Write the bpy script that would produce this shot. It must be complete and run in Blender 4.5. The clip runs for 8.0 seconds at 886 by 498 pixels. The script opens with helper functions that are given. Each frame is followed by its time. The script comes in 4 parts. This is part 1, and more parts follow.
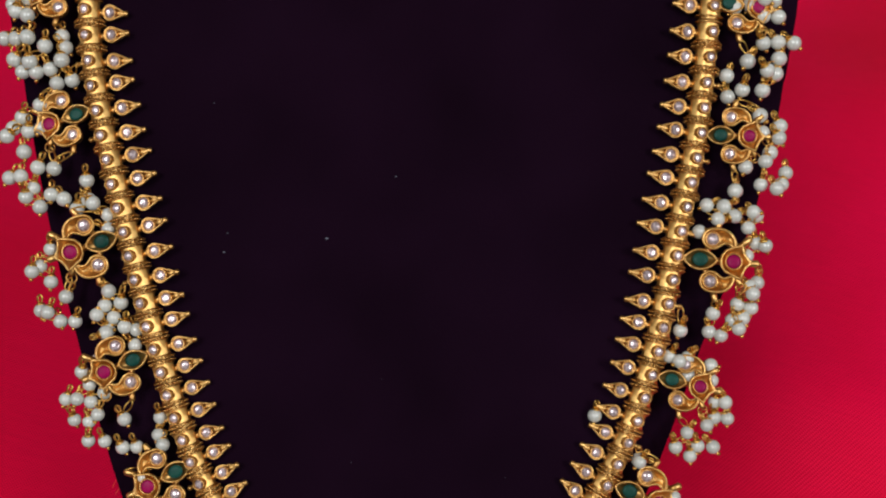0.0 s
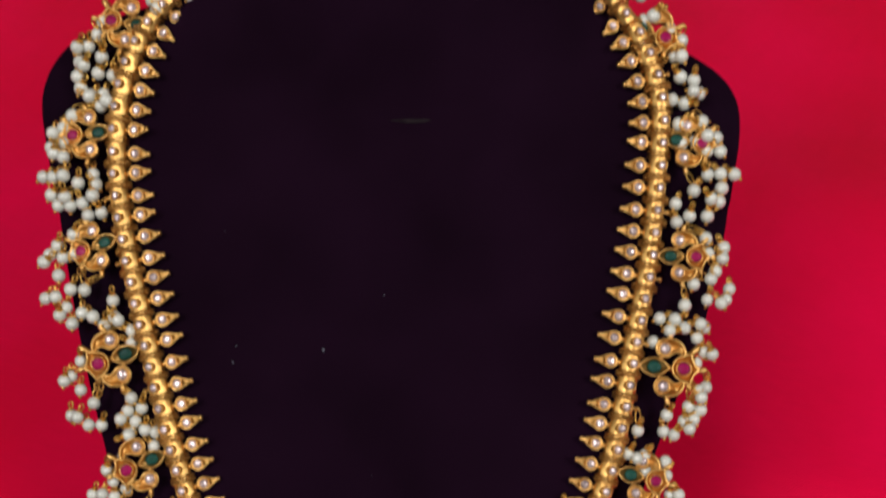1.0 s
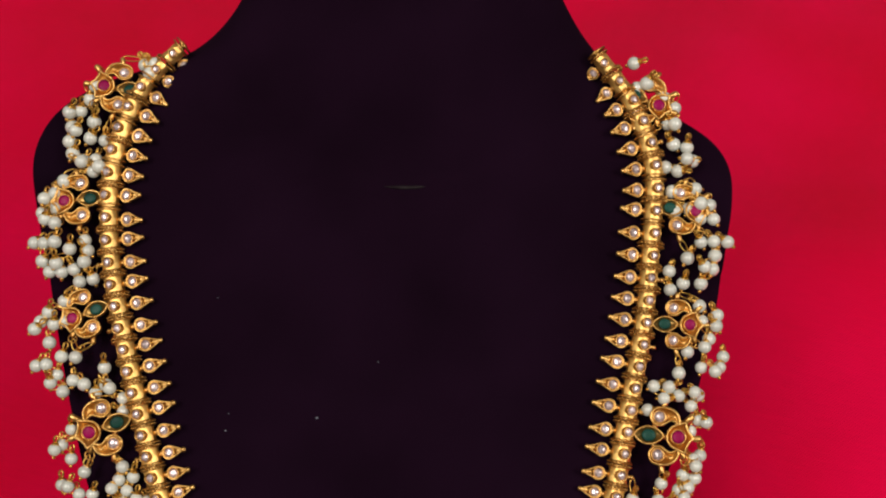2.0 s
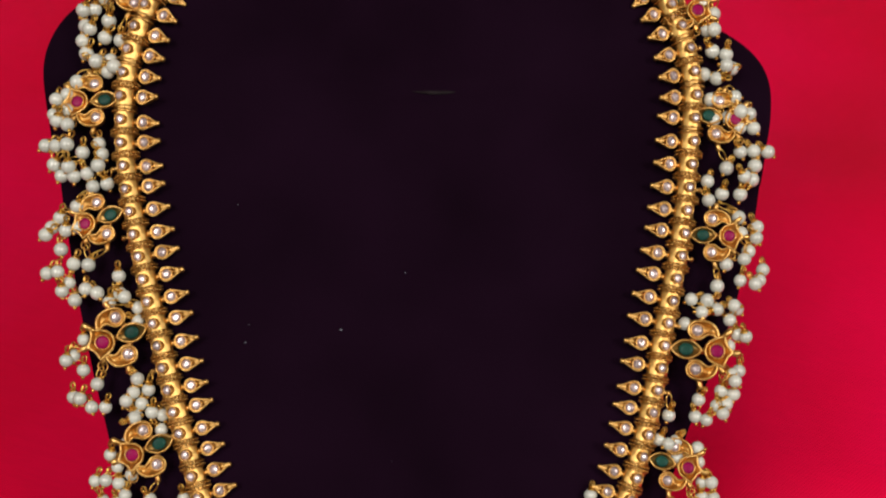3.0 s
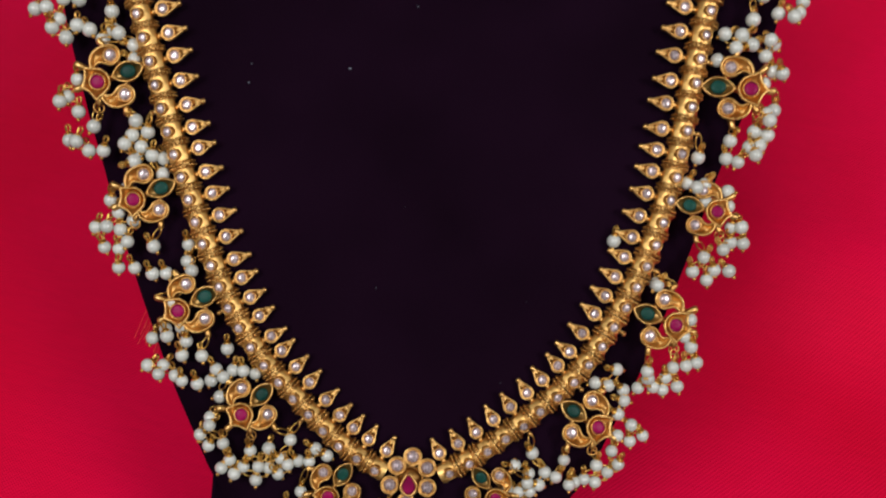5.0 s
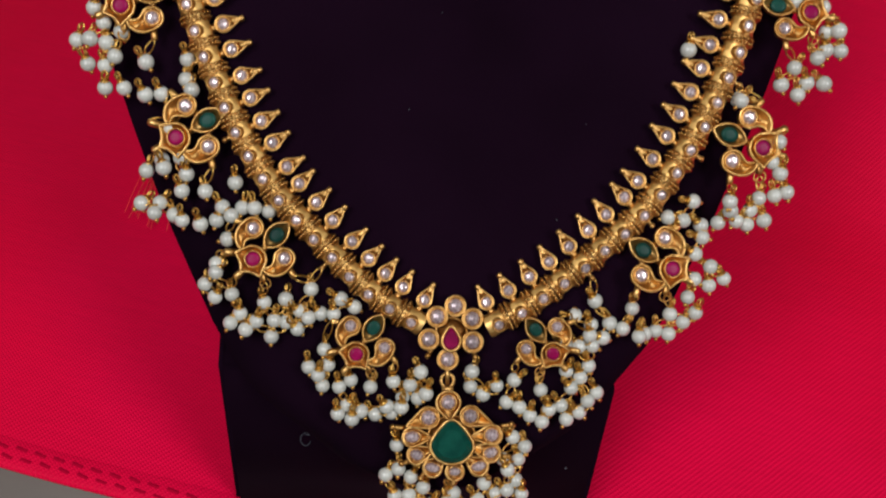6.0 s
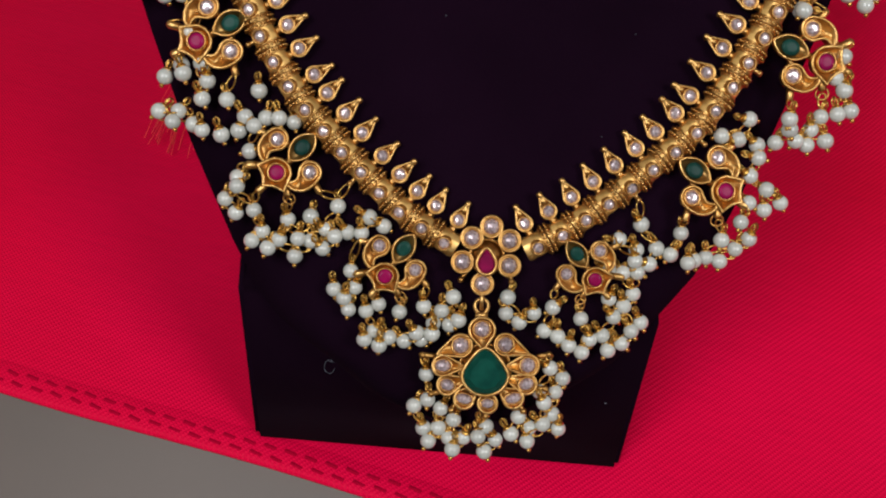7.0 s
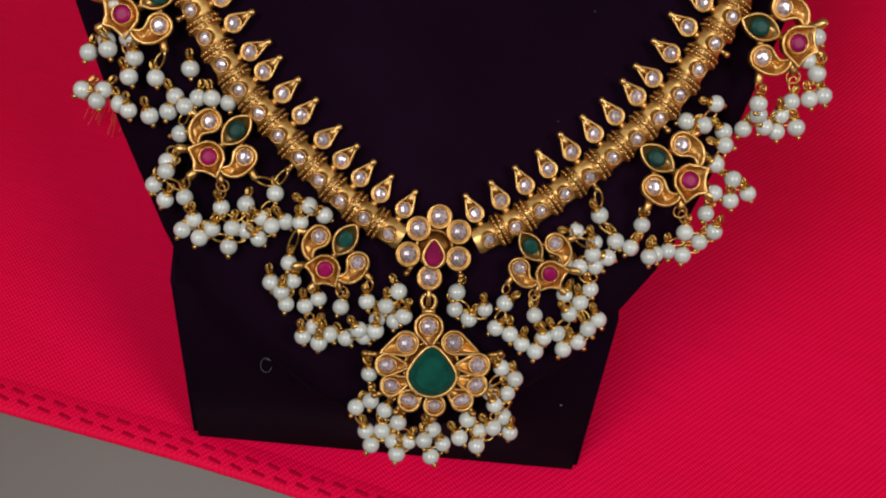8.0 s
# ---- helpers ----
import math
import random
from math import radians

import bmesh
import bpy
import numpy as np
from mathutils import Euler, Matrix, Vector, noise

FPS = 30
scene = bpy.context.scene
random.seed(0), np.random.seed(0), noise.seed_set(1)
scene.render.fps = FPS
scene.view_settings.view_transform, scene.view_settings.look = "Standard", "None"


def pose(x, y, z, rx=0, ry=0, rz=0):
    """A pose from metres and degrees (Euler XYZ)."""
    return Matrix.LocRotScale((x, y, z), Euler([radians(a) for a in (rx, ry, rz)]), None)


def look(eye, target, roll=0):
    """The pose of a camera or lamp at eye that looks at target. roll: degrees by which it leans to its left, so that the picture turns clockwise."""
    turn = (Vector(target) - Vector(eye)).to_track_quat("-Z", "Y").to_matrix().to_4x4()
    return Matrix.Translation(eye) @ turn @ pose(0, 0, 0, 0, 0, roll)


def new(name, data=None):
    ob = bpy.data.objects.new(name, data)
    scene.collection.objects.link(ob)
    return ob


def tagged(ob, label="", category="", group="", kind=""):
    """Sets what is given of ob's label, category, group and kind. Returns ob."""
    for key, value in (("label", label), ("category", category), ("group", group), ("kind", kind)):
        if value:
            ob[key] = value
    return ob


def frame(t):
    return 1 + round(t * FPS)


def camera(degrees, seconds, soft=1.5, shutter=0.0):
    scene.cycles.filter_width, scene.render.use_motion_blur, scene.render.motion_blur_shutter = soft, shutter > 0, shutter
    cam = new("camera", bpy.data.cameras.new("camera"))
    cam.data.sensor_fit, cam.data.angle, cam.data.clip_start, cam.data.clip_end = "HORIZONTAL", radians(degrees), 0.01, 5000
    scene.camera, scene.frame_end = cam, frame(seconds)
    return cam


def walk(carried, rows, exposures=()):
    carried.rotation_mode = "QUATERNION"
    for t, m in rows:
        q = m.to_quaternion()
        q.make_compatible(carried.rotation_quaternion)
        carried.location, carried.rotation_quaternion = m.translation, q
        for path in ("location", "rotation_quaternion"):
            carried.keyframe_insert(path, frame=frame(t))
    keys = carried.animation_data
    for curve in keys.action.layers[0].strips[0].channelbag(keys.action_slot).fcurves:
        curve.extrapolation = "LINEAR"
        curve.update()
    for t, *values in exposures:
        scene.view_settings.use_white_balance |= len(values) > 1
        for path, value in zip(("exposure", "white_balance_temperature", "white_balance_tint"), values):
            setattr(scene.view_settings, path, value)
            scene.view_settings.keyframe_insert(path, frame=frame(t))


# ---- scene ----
cam = camera(39.0, 8.0, soft=2.0, shutter=0.3)
PATH = [
    (0, (-0.00194, -0.18628, 0.44354), (0.01451, 0.17590, 0.09922), 4.7),
    (0.5, (0.00392, -0.20860, 0.46285), (0.01821, 0.15772, 0.12285), 4.3),
    (1, (0.01202, -0.21737, 0.48670), (0.01560, 0.16685, 0.16676), 2.9),
    (1.2, (0.01509, -0.20744, 0.50244), (0.01408, 0.18079, 0.18736), 2.4),
    (2.3, (-0.00653, -0.20652, 0.49166), (0.01449, 0.18347, 0.17946), 4.8),
    (2.5, (-0.01243, -0.20551, 0.48433), (0.01136, 0.18290, 0.17037), 5.2),
    (3, (-0.01244, -0.21255, 0.46246), (0.01093, 0.17654, 0.14931), 5.3),
    (3.5, (-0.00777, -0.22270, 0.44945), (0.02064, 0.15874, 0.12744), 6.0),
    (4, (-0.01006, -0.22946, 0.43788), (0.01954, 0.14520, 0.10810), 6.1),
    (4.2, (-0.00959, -0.22904, 0.43704), (0.01863, 0.14300, 0.10420), 5.9),
    (5.3, (-0.01105, -0.20476, 0.40991), (0.00670, 0.13005, 0.03898), 4.7),
    (5.5, (-0.01693, -0.20115, 0.38808), (-0.00059, 0.13344, 0.01690), 4.4),
    (6, (-0.02135, -0.20371, 0.35373), (0.00436, 0.12846, -0.01910), 5.1),
    (6.5, (-0.02485, -0.20648, 0.33502), (-0.00656, 0.12244, -0.04111), 4.9),
    (7, (-0.02255, -0.20000, 0.32809), (-0.00608, 0.12387, -0.05249), 5.0),
    (7.5, (-0.01717, -0.18695, 0.31780), (0.00705, 0.13358, -0.06519), 6.2),
    (8, (-0.01390, -0.18468, 0.31417), (0.01138, 0.13376, -0.07047), 6.6),
]
walk(cam, [(t, look(eye, target, roll)) for t, eye, target, roll in PATH],
     [(0, 0.0, 6250, 10), (1.0, 0.12, 6600, 10), (1.8, 0.18, 7000, 10), (2.6, 0.18, 7100, 10), (3.5, 0.1, 6700, 10), (4.2, 0.05, 6300, 10), (8.0, 0.0, 6250, 10)])

# ---- world and light ----
world = bpy.data.worlds.new("world")
scene.world = world
world.use_nodes = True
wn = world.node_tree
sky = wn.nodes.new("ShaderNodeTexSky")
sky.sky_type = "NISHITA"
sky.sun_disc = False
sky.sun_elevation = radians(40)
sky.sun_rotation = radians(160)
wn.nodes["Background"].inputs["Strength"].default_value = 0.12
wn.links.new(sky.outputs["Color"], wn.nodes["Background"].inputs["Color"])

# two windows in the wall behind the camera: middle, width, height, power
WINDOWS = [((-0.95, -1.3, 1.95), 1.1, 1.4, 34), ((1.25, -1.3, 1.85), 0.9, 1.2, 27)]
for at, wide, high, power in WINDOWS:
    lamp = bpy.data.lights.new("window_light", "AREA")
    lamp.shape, lamp.size, lamp.size_y = "RECTANGLE", wide - 0.1, high - 0.1
    lamp.energy = power
    lamp.color = (1.0, 0.99, 0.97)
    lamp_ob = new("window_light", lamp)
    lamp_ob.matrix_world = look((at[0], at[1] + 0.02, at[2]), (at[0] * 0.3, 0.1, 0.9))

# ---- materials ----


def material(name, base, rough=0.5, metal=0.0, second=None, scale=60.0, bump=0.0, bump_scale=400.0, coat=0.0, sheen=0.0,
             sheen_tint=(1, 1, 1), ior=1.5, vary=0.0, stretch=(1, 1, 1), rough_vary=0.0, gloss=0.5):
    mat = bpy.data.materials.new(name)
    mat.use_nodes = True
    nt = mat.node_tree
    b = nt.nodes["Principled BSDF"]
    b.inputs["Roughness"].default_value = rough
    b.inputs["Metallic"].default_value = metal
    b.inputs["IOR"].default_value = ior
    b.inputs["Coat Weight"].default_value = coat
    b.inputs["Coat Roughness"].default_value = 0.08
    b.inputs["Sheen Weight"].default_value = sheen
    b.inputs["Sheen Tint"].default_value = (*sheen_tint, 1)
    b.inputs["Sheen Roughness"].default_value = 0.35
    b.inputs["Specular IOR Level"].default_value = gloss
    coord = nt.nodes.new("ShaderNodeTexCoord")
    mapping = nt.nodes.new("ShaderNodeMapping")
    mapping.inputs["Scale"].default_value = stretch
    nt.links.new(coord.outputs["Object"], mapping.inputs["Vector"])
    mix = nt.nodes.new("ShaderNodeMix")
    mix.data_type = "RGBA"
    mix.inputs["A"].default_value = (*base, 1)
    mix.inputs["B"].default_value = (*(second or base), 1)
    coarse = nt.nodes.new("ShaderNodeTexNoise")
    coarse.inputs["Scale"].default_value = scale
    coarse.inputs["Detail"].default_value = 5
    nt.links.new(mapping.outputs[0], coarse.inputs["Vector"])
    ramp = nt.nodes.new("ShaderNodeMapRange")
    ramp.inputs["From Min"].default_value, ramp.inputs["From Max"].default_value = 0.35, 0.65
    nt.links.new(coarse.outputs["Fac"], ramp.inputs["Value"])
    nt.links.new(ramp.outputs[0], mix.inputs["Factor"])
    colour = mix.outputs["Result"]
    if vary:
        info = nt.nodes.new("ShaderNodeObjectInfo")
        hsv = nt.nodes.new("ShaderNodeHueSaturation")
        span = nt.nodes.new("ShaderNodeMapRange")
        span.inputs["To Min"].default_value, span.inputs["To Max"].default_value = 1 - vary, 1 + vary
        nt.links.new(info.outputs["Random"], span.inputs["Value"])
        nt.links.new(span.outputs[0], hsv.inputs["Value"])
        nt.links.new(colour, hsv.inputs["Color"])
        colour = hsv.outputs["Color"]
    nt.links.new(colour, b.inputs["Base Color"])
    if rough_vary:
        rr = nt.nodes.new("ShaderNodeMapRange")
        rr.inputs["To Min"].default_value, rr.inputs["To Max"].default_value = rough - rough_vary, rough + rough_vary
        nt.links.new(coarse.outputs["Fac"], rr.inputs["Value"])
        nt.links.new(rr.outputs[0], b.inputs["Roughness"])
    if bump:
        fine = nt.nodes.new("ShaderNodeTexNoise")
        fine.inputs["Scale"].default_value = bump_scale
        fine.inputs["Detail"].default_value = 4
        nt.links.new(mapping.outputs[0], fine.inputs["Vector"])
        bn = nt.nodes.new("ShaderNodeBump")
        bn.inputs["Strength"].default_value = bump
        bn.inputs["Distance"].default_value = 0.0004
        nt.links.new(fine.outputs["Fac"], bn.inputs["Height"])
        nt.links.new(bn.outputs[0], b.inputs["Normal"])
    return mat


def cloth_material():
    """Red ribbed cotton: raised ribs crossed by finer threads, with paler slubs."""
    # the broad pink and deep red patches put the cloth's sheen into its colour
    mat = material("red_cotton", (0.85, 0.0008, 0.060), 0.55, second=(0.70, 0.0007, 0.030), scale=4.5, sheen=0.03, sheen_tint=(1, 0.05, 0.25), gloss=0.08)
    nt = mat.node_tree
    shader = nt.nodes["Principled BSDF"]
    coord = nt.nodes["Texture Coordinate"]

    def threads(turn, size):
        mp = nt.nodes.new("ShaderNodeMapping")
        mp.inputs["Rotation"].default_value = (0, 0, radians(turn))
        nt.links.new(coord.outputs["Object"], mp.inputs["Vector"])
        wave = nt.nodes.new("ShaderNodeTexWave")
        wave.inputs["Scale"].default_value = size
        wave.inputs["Distortion"].default_value = 0.8
        wave.inputs["Detail"].default_value = 2
        wave.inputs["Detail Scale"].default_value = 0.4
        nt.links.new(mp.outputs[0], wave.inputs["Vector"])
        return wave.outputs["Fac"]

    def sum_of(a, b, kind="ADD"):
        node = nt.nodes.new("ShaderNodeMath")
        node.operation = kind
        for k, v in enumerate((a, b)):
            if isinstance(v, float):
                node.inputs[k].default_value = v
            else:
                nt.links.new(v, node.inputs[k])
        return node.outputs[0]

    ribs, cross = threads(37, 220), threads(-53, 330)
    knots = sum_of(ribs, cross, "MULTIPLY")
    slub = nt.nodes.new("ShaderNodeTexNoise")
    slub.inputs["Scale"].default_value = 520
    sm = nt.nodes.new("ShaderNodeMapping")
    sm.inputs["Rotation"].default_value = (0, 0, radians(-53))
    sm.inputs["Scale"].default_value = (0.14, 1, 1)
    nt.links.new(coord.outputs["Object"], sm.inputs["Vector"])
    nt.links.new(sm.outputs[0], slub.inputs["Vector"])
    height = sum_of(sum_of(knots, slub.outputs["Fac"]), sum_of(ribs, 0.5, "MULTIPLY"))
    bn = nt.nodes.new("ShaderNodeBump")
    bn.inputs["Strength"].default_value = 0.3
    bn.inputs["Distance"].default_value = 0.0005
    nt.links.new(height, bn.inputs["Height"])
    nt.links.new(bn.outputs[0], shader.inputs["Normal"])
    plain = shader.inputs["Base Color"].links[0].from_socket
    tone = nt.nodes.new("ShaderNodeHueSaturation")
    span = nt.nodes.new("ShaderNodeMapRange")
    span.inputs["From Min"].default_value, span.inputs["From Max"].default_value = 0.3, 1.5
    span.inputs["To Min"].default_value, span.inputs["To Max"].default_value = 0.95, 1.10
    nt.links.new(sum_of(knots, slub.outputs["Fac"]), span.inputs["Value"])
    nt.links.new(span.outputs[0], tone.inputs["Value"])
    nt.links.new(plain, tone.inputs["Color"])
    nt.links.new(tone.outputs["Color"], shader.inputs["Base Color"])
    return mat


GOLD = material("antique_gold", (0.78, 0.475, 0.165), 0.38, 1.0, second=(0.55, 0.29, 0.08), scale=350, bump=0.4, bump_scale=700,
                rough_vary=0.12)
# smooth sheet links: the light their faces catch is put into a brighter gold
LIT_SHEET_GOLD = material("lit_sheet_gold", (0.95, 0.62, 0.22), 0.45, 1.0, second=(0.84, 0.49, 0.145), scale=260, bump=0.35, bump_scale=600, rough_vary=0.08)
# a darker gold for rings, hinges, cords and back plates
GOLD_DARK = material("dark_gold", (0.68, 0.38, 0.12), 0.34, 1.0, second=(0.44, 0.21, 0.05), scale=400, bump=0.15, bump_scale=1200,
                    vary=0.15)
WIRE = material("gold_wire", (0.80, 0.50, 0.14), 0.3, 1.0, second=(0.6, 0.33, 0.07), scale=300)
PEARL = material("pearl", (0.60, 0.605, 0.55), 0.24, second=(0.49, 0.50, 0.455), scale=150, coat=1.0, vary=0.10, bump=0.12, bump_scale=900)
PEARL.node_tree.nodes["Principled BSDF"].inputs["Coat Roughness"].default_value = 0.2
# fine mottling paints the sparkle and dark reflections of the facets
CRYSTAL = material("clear_crystal", (0.70, 0.60, 0.62), 0.16, 0.45, second=(0.28, 0.19, 0.20), scale=1300, ior=1.6, coat=0.3, vary=0.2)
RUBY = material("ruby_glass", (0.30, 0.004, 0.075), 0.3, second=(0.20, 0.003, 0.05), scale=300, ior=1.5, vary=0.2, gloss=0.12)
EMERALD = material("emerald_glass", (0.007, 0.090, 0.063), 0.28, second=(0.003, 0.055, 0.04), scale=250, ior=1.45, vary=0.25, gloss=0.14)
EMERALD_SMALL = material("dull_green_glass", (0.012, 0.062, 0.046), 0.32, second=(0.006, 0.036, 0.028), scale=300, ior=1.45, vary=0.3, gloss=0.12)
VELVET = material("black_velvet", (0.0100, 0.0030, 0.0095), 0.95, second=(0.0064, 0.0020, 0.0060), scale=16, bump=0.2, bump_scale=1500,
                  sheen=0.010, sheen_tint=(0.8, 0.5, 0.75), gloss=0.012)
CLOTH = cloth_material()
THREAD = material("red_thread", (0.46, 0.001, 0.030), 0.8, second=(0.36, 0.001, 0.020), scale=200, gloss=0.03)
TASSEL = material("tassel_thread", (0.92, 0.045, 0.05), 0.6, second=(0.85, 0.09, 0.04), scale=90, vary=0.2)
TABLE = material("grey_tabletop", (0.140, 0.108, 0.090), 0.5, second=(0.120, 0.095, 0.080), scale=9, bump=0.05, bump_scale=300)
PLASTER = material("plaster", (0.46, 0.44, 0.41), 0.9, second=(0.41, 0.39, 0.36), scale=3, bump=0.1, bump_scale=60)
FLOORING = material("floor_tile", (0.42, 0.38, 0.33), 0.4, second=(0.36, 0.32, 0.28), scale=4)
LINT = material("lint", (0.12, 0.13, 0.16), 0.9)
STREAK = material("grey_streak", (0.024, 0.019, 0.021), 0.95, second=(0.012, 0.008, 0.010), scale=300, gloss=0.02)

# ---- small mesh tools ----


def mesh_of(name, bm, mat, smooth=True):
    bmesh.ops.recalc_face_normals(bm, faces=bm.faces)
    me = bpy.data.meshes.new(name)
    bm.to_mesh(me)
    bm.free()
    me.materials.append(mat)
    if smooth:
        me.polygons.foreach_set("use_smooth", [True] * len(me.polygons))
    return me


def put(name, me, parent=None, m=None, label=""):
    ob = new(name, me)
    ob.parent = parent
    if m is not None:
        ob.matrix_basis = m
    return tagged(ob, label) if label else ob


def part(name, bm, mat, parent, label="", smooth=True):
    return put(name, mesh_of(name, bm, mat, smooth), parent, None, label)


def box(bm, x0, x1, y0, y1, z0, z1):
    r = bmesh.ops.create_cube(bm, size=1)["verts"]
    for v in r:
        v.co = ((x0 + x1) / 2 + v.co.x * (x1 - x0), (y0 + y1) / 2 + v.co.y * (y1 - y0), (z0 + z1) / 2 + v.co.z * (z1 - z0))
    return r


def ball(bm, at, r, fine=1):
    bmesh.ops.create_icosphere(bm, subdivisions=fine, radius=r, matrix=Matrix.Translation(at))


def sweep(bm, pts, radii, sides=6, closed=False):
    """A tube along the points; radii: one number or one for each point."""
    pts = [Vector(p) for p in pts]
    n = len(pts)
    if not isinstance(radii, (list, tuple)):
        radii = [radii] * n
    rings, up = [], Vector((0.13, 0.21, 0.97))
    for i, p in enumerate(pts):
        a = pts[i - 1] if (i or closed) else p
        b = pts[(i + 1) % n] if (i < n - 1 or closed) else p
        t = (b - a).normalized()
        u = t.cross(up).normalized()
        v = u.cross(t)
        rings.append([bm.verts.new(p + radii[i] * (math.cos(k * math.tau / sides) * u + math.sin(k * math.tau / sides) * v))
                      for k in range(sides)])
    for i in range(n if closed else n - 1):
        r0, r1 = rings[i], rings[(i + 1) % n]
        for k in range(sides):
            bm.faces.new((r0[k], r0[(k + 1) % sides], r1[(k + 1) % sides], r1[k]))
    if not closed:
        bm.faces.new(rings[0])
        bm.faces.new(rings[-1][::-1])


def lathe(bm, profile, sides=14, at=(0, 0, 0), axes=(1, 1)):
    """Turns (radius, height) pairs about z; a radius of 0 closes the end."""
    at, rings = Vector(at), []
    for r, z in profile:
        if r == 0:
            rings.append([bm.verts.new(at + Vector((0, 0, z)))])
        else:
            rings.append([bm.verts.new(at + Vector((r * axes[0] * math.cos(k * math.tau / sides),
                                                    r * axes[1] * math.sin(k * math.tau / sides), z))) for k in range(sides)])
    for a, b in zip(rings, rings[1:]):
        for k in range(sides):
            j = (k + 1) % sides
            if len(a) == 1:
                bm.faces.new((a[0], b[k], b[j]))
            elif len(b) == 1:
                bm.faces.new((a[k], a[j], b[0]))
            else:
                bm.faces.new((a[k], a[j], b[j], b[k]))


def plate(bm, outline, z0, z1, rim=0.0004):
    """A flat gold plate with a raised wire round its edge."""
    low = [bm.verts.new((x, y, z0)) for x, y in outline]
    high = [bm.verts.new((x, y, z1)) for x, y in outline]
    n = len(outline)
    for k in range(n):
        j = (k + 1) % n
        bm.faces.new((low[k], low[j], high[j], high[k]))
    bm.faces.new(high)
    bm.faces.new(low[::-1])
    sweep(bm, [(x, y, z1 + rim * 0.6) for x, y in outline], rim, 6, True)


MM = 0.001


def cup(bm, outline, z0, z1, rim=0.0004, deep=0.0009):
    """A gold cup: outer wall, round wire along its rim and a floor sunk inside it."""
    n = len(outline)
    turn = sum(outline[k][0] * outline[(k + 1) % n][1] - outline[(k + 1) % n][0] * outline[k][1] for k in range(n))
    side = 1 if turn > 0 else -1
    inner = []
    for k in range(n):
        dx, dy = outline[(k + 1) % n][0] - outline[k - 1][0], outline[(k + 1) % n][1] - outline[k - 1][1]
        far = math.hypot(dx, dy) or 1
        inner.append((outline[k][0] - side * dy / far * rim, outline[k][1] + side * dx / far * rim))
    mid = (sum(p[0] for p in outline) / n, sum(p[1] for p in outline) / n)
    foot = [bm.verts.new((mid[0] + (x - mid[0]) * 0.9, mid[1] + (y - mid[1]) * 0.9, z0)) for x, y in outline]
    waist = [bm.verts.new((x, y, z0 * 0.45 + z1 * 0.55)) for x, y in outline]
    high = [bm.verts.new((x, y, z1)) for x, y in outline]
    lip = [bm.verts.new((x, y, z1)) for x, y in inner]
    low = [bm.verts.new((x, y, z1 - deep)) for x, y in inner]
    for a, b in ((foot, waist), (waist, high), (high, lip), (lip, low)):
        for k in range(n):
            j = (k + 1) % n
            bm.faces.new((a[k], a[j], b[j], b[k]))
    bm.faces.new(low)
    bm.faces.new(foot[::-1])
    sweep(bm, [(x, y, z1 + rim * 0.3) for x, y in outline], rim, 6, True)


def paisley(head, bend, tip, r, n=9):
    """Outline of a comma: a round head whose tail curls over bend to tip."""
    h, b, t = Vector(head), Vector(bend), Vector(tip)
    one, two = [], []
    for i in range(n):
        f = i / (n - 1)
        c = h * (1 - f) ** 2 + b * 2 * f * (1 - f) + t * f * f
        d = ((b - h) * (1 - f) + (t - b) * f).normalized()
        w = r * (1 - f) ** 0.8 + 0.00022 * f
        one.append((c.x - d.y * w, c.y + d.x * w))
        two.append((c.x + d.y * w, c.y - d.x * w))
    d = (b - h).normalized()
    start = math.atan2(d.x, -d.y)
    cap = [(h.x + r * math.cos(start + math.pi * k / 12), h.y + r * math.sin(start + math.pi * k / 12)) for k in range(1, 12)]
    return cap + two + one[::-1]


def drop_outline(cx, cy, r, tip, n=18):
    """A teardrop round (cx, cy) whose point lies at tip."""
    ax, ay = tip[0] - cx, tip[1] - cy
    far, ang, out = math.hypot(ax, ay), math.atan2(ay, ax), []
    for k in range(n):
        a = math.radians(62) + math.radians(236) * k / (n - 1)
        out.append((cx + r * math.cos(ang + a), cy + r * math.sin(ang + a)))
    x0, y0 = out[-1]
    x1, y1 = out[0]
    for f in (0.4, 0.75):
        out.append((x0 + (tip[0] - x0) * f, y0 + (tip[1] - y0) * f))
    out.append(tip)
    for f in (0.75, 0.4):
        out.append((x1 + (tip[0] - x1) * f, y1 + (tip[1] - y1) * f))
    return out


def stone_mesh(name, mat, r, tall, axes=(1, 1), sides=8, flat=0.5):
    """A brilliant cut: girdle, two rows of crossing facets and a flat table."""
    bm = bmesh.new()

    def ring(q, z, shift):
        return [bm.verts.new((q * axes[0] * math.cos((k + shift) * math.tau / sides), q * axes[1] * math.sin((k + shift) * math.tau / sides), z))
                for k in range(sides)]
    base, girdle, star, table = ring(r, 0, 0.5), ring(r, tall * 0.25, 0), ring(r * 0.80, tall * 0.72, 0.5), ring(r * flat, tall, 0)
    for a, b, s in ((base, girdle, 1), (girdle, star, 0), (star, table, 1)):
        for k in range(sides):
            j = (k + 1) % sides
            if s:
                bm.faces.new((a[k], a[j], b[j]))
                bm.faces.new((a[k], b[j], b[k]))
            else:
                bm.faces.new((a[k], a[j], b[k]))
                bm.faces.new((a[j], b[j], b[k]))
    crown = bm.verts.new((r * 0.06, -r * 0.04, tall * 1.09))
    for k in range(sides):
        bm.faces.new((table[k], table[(k + 1) % sides], crown))
    return mesh_of(name, bm, mat, False)


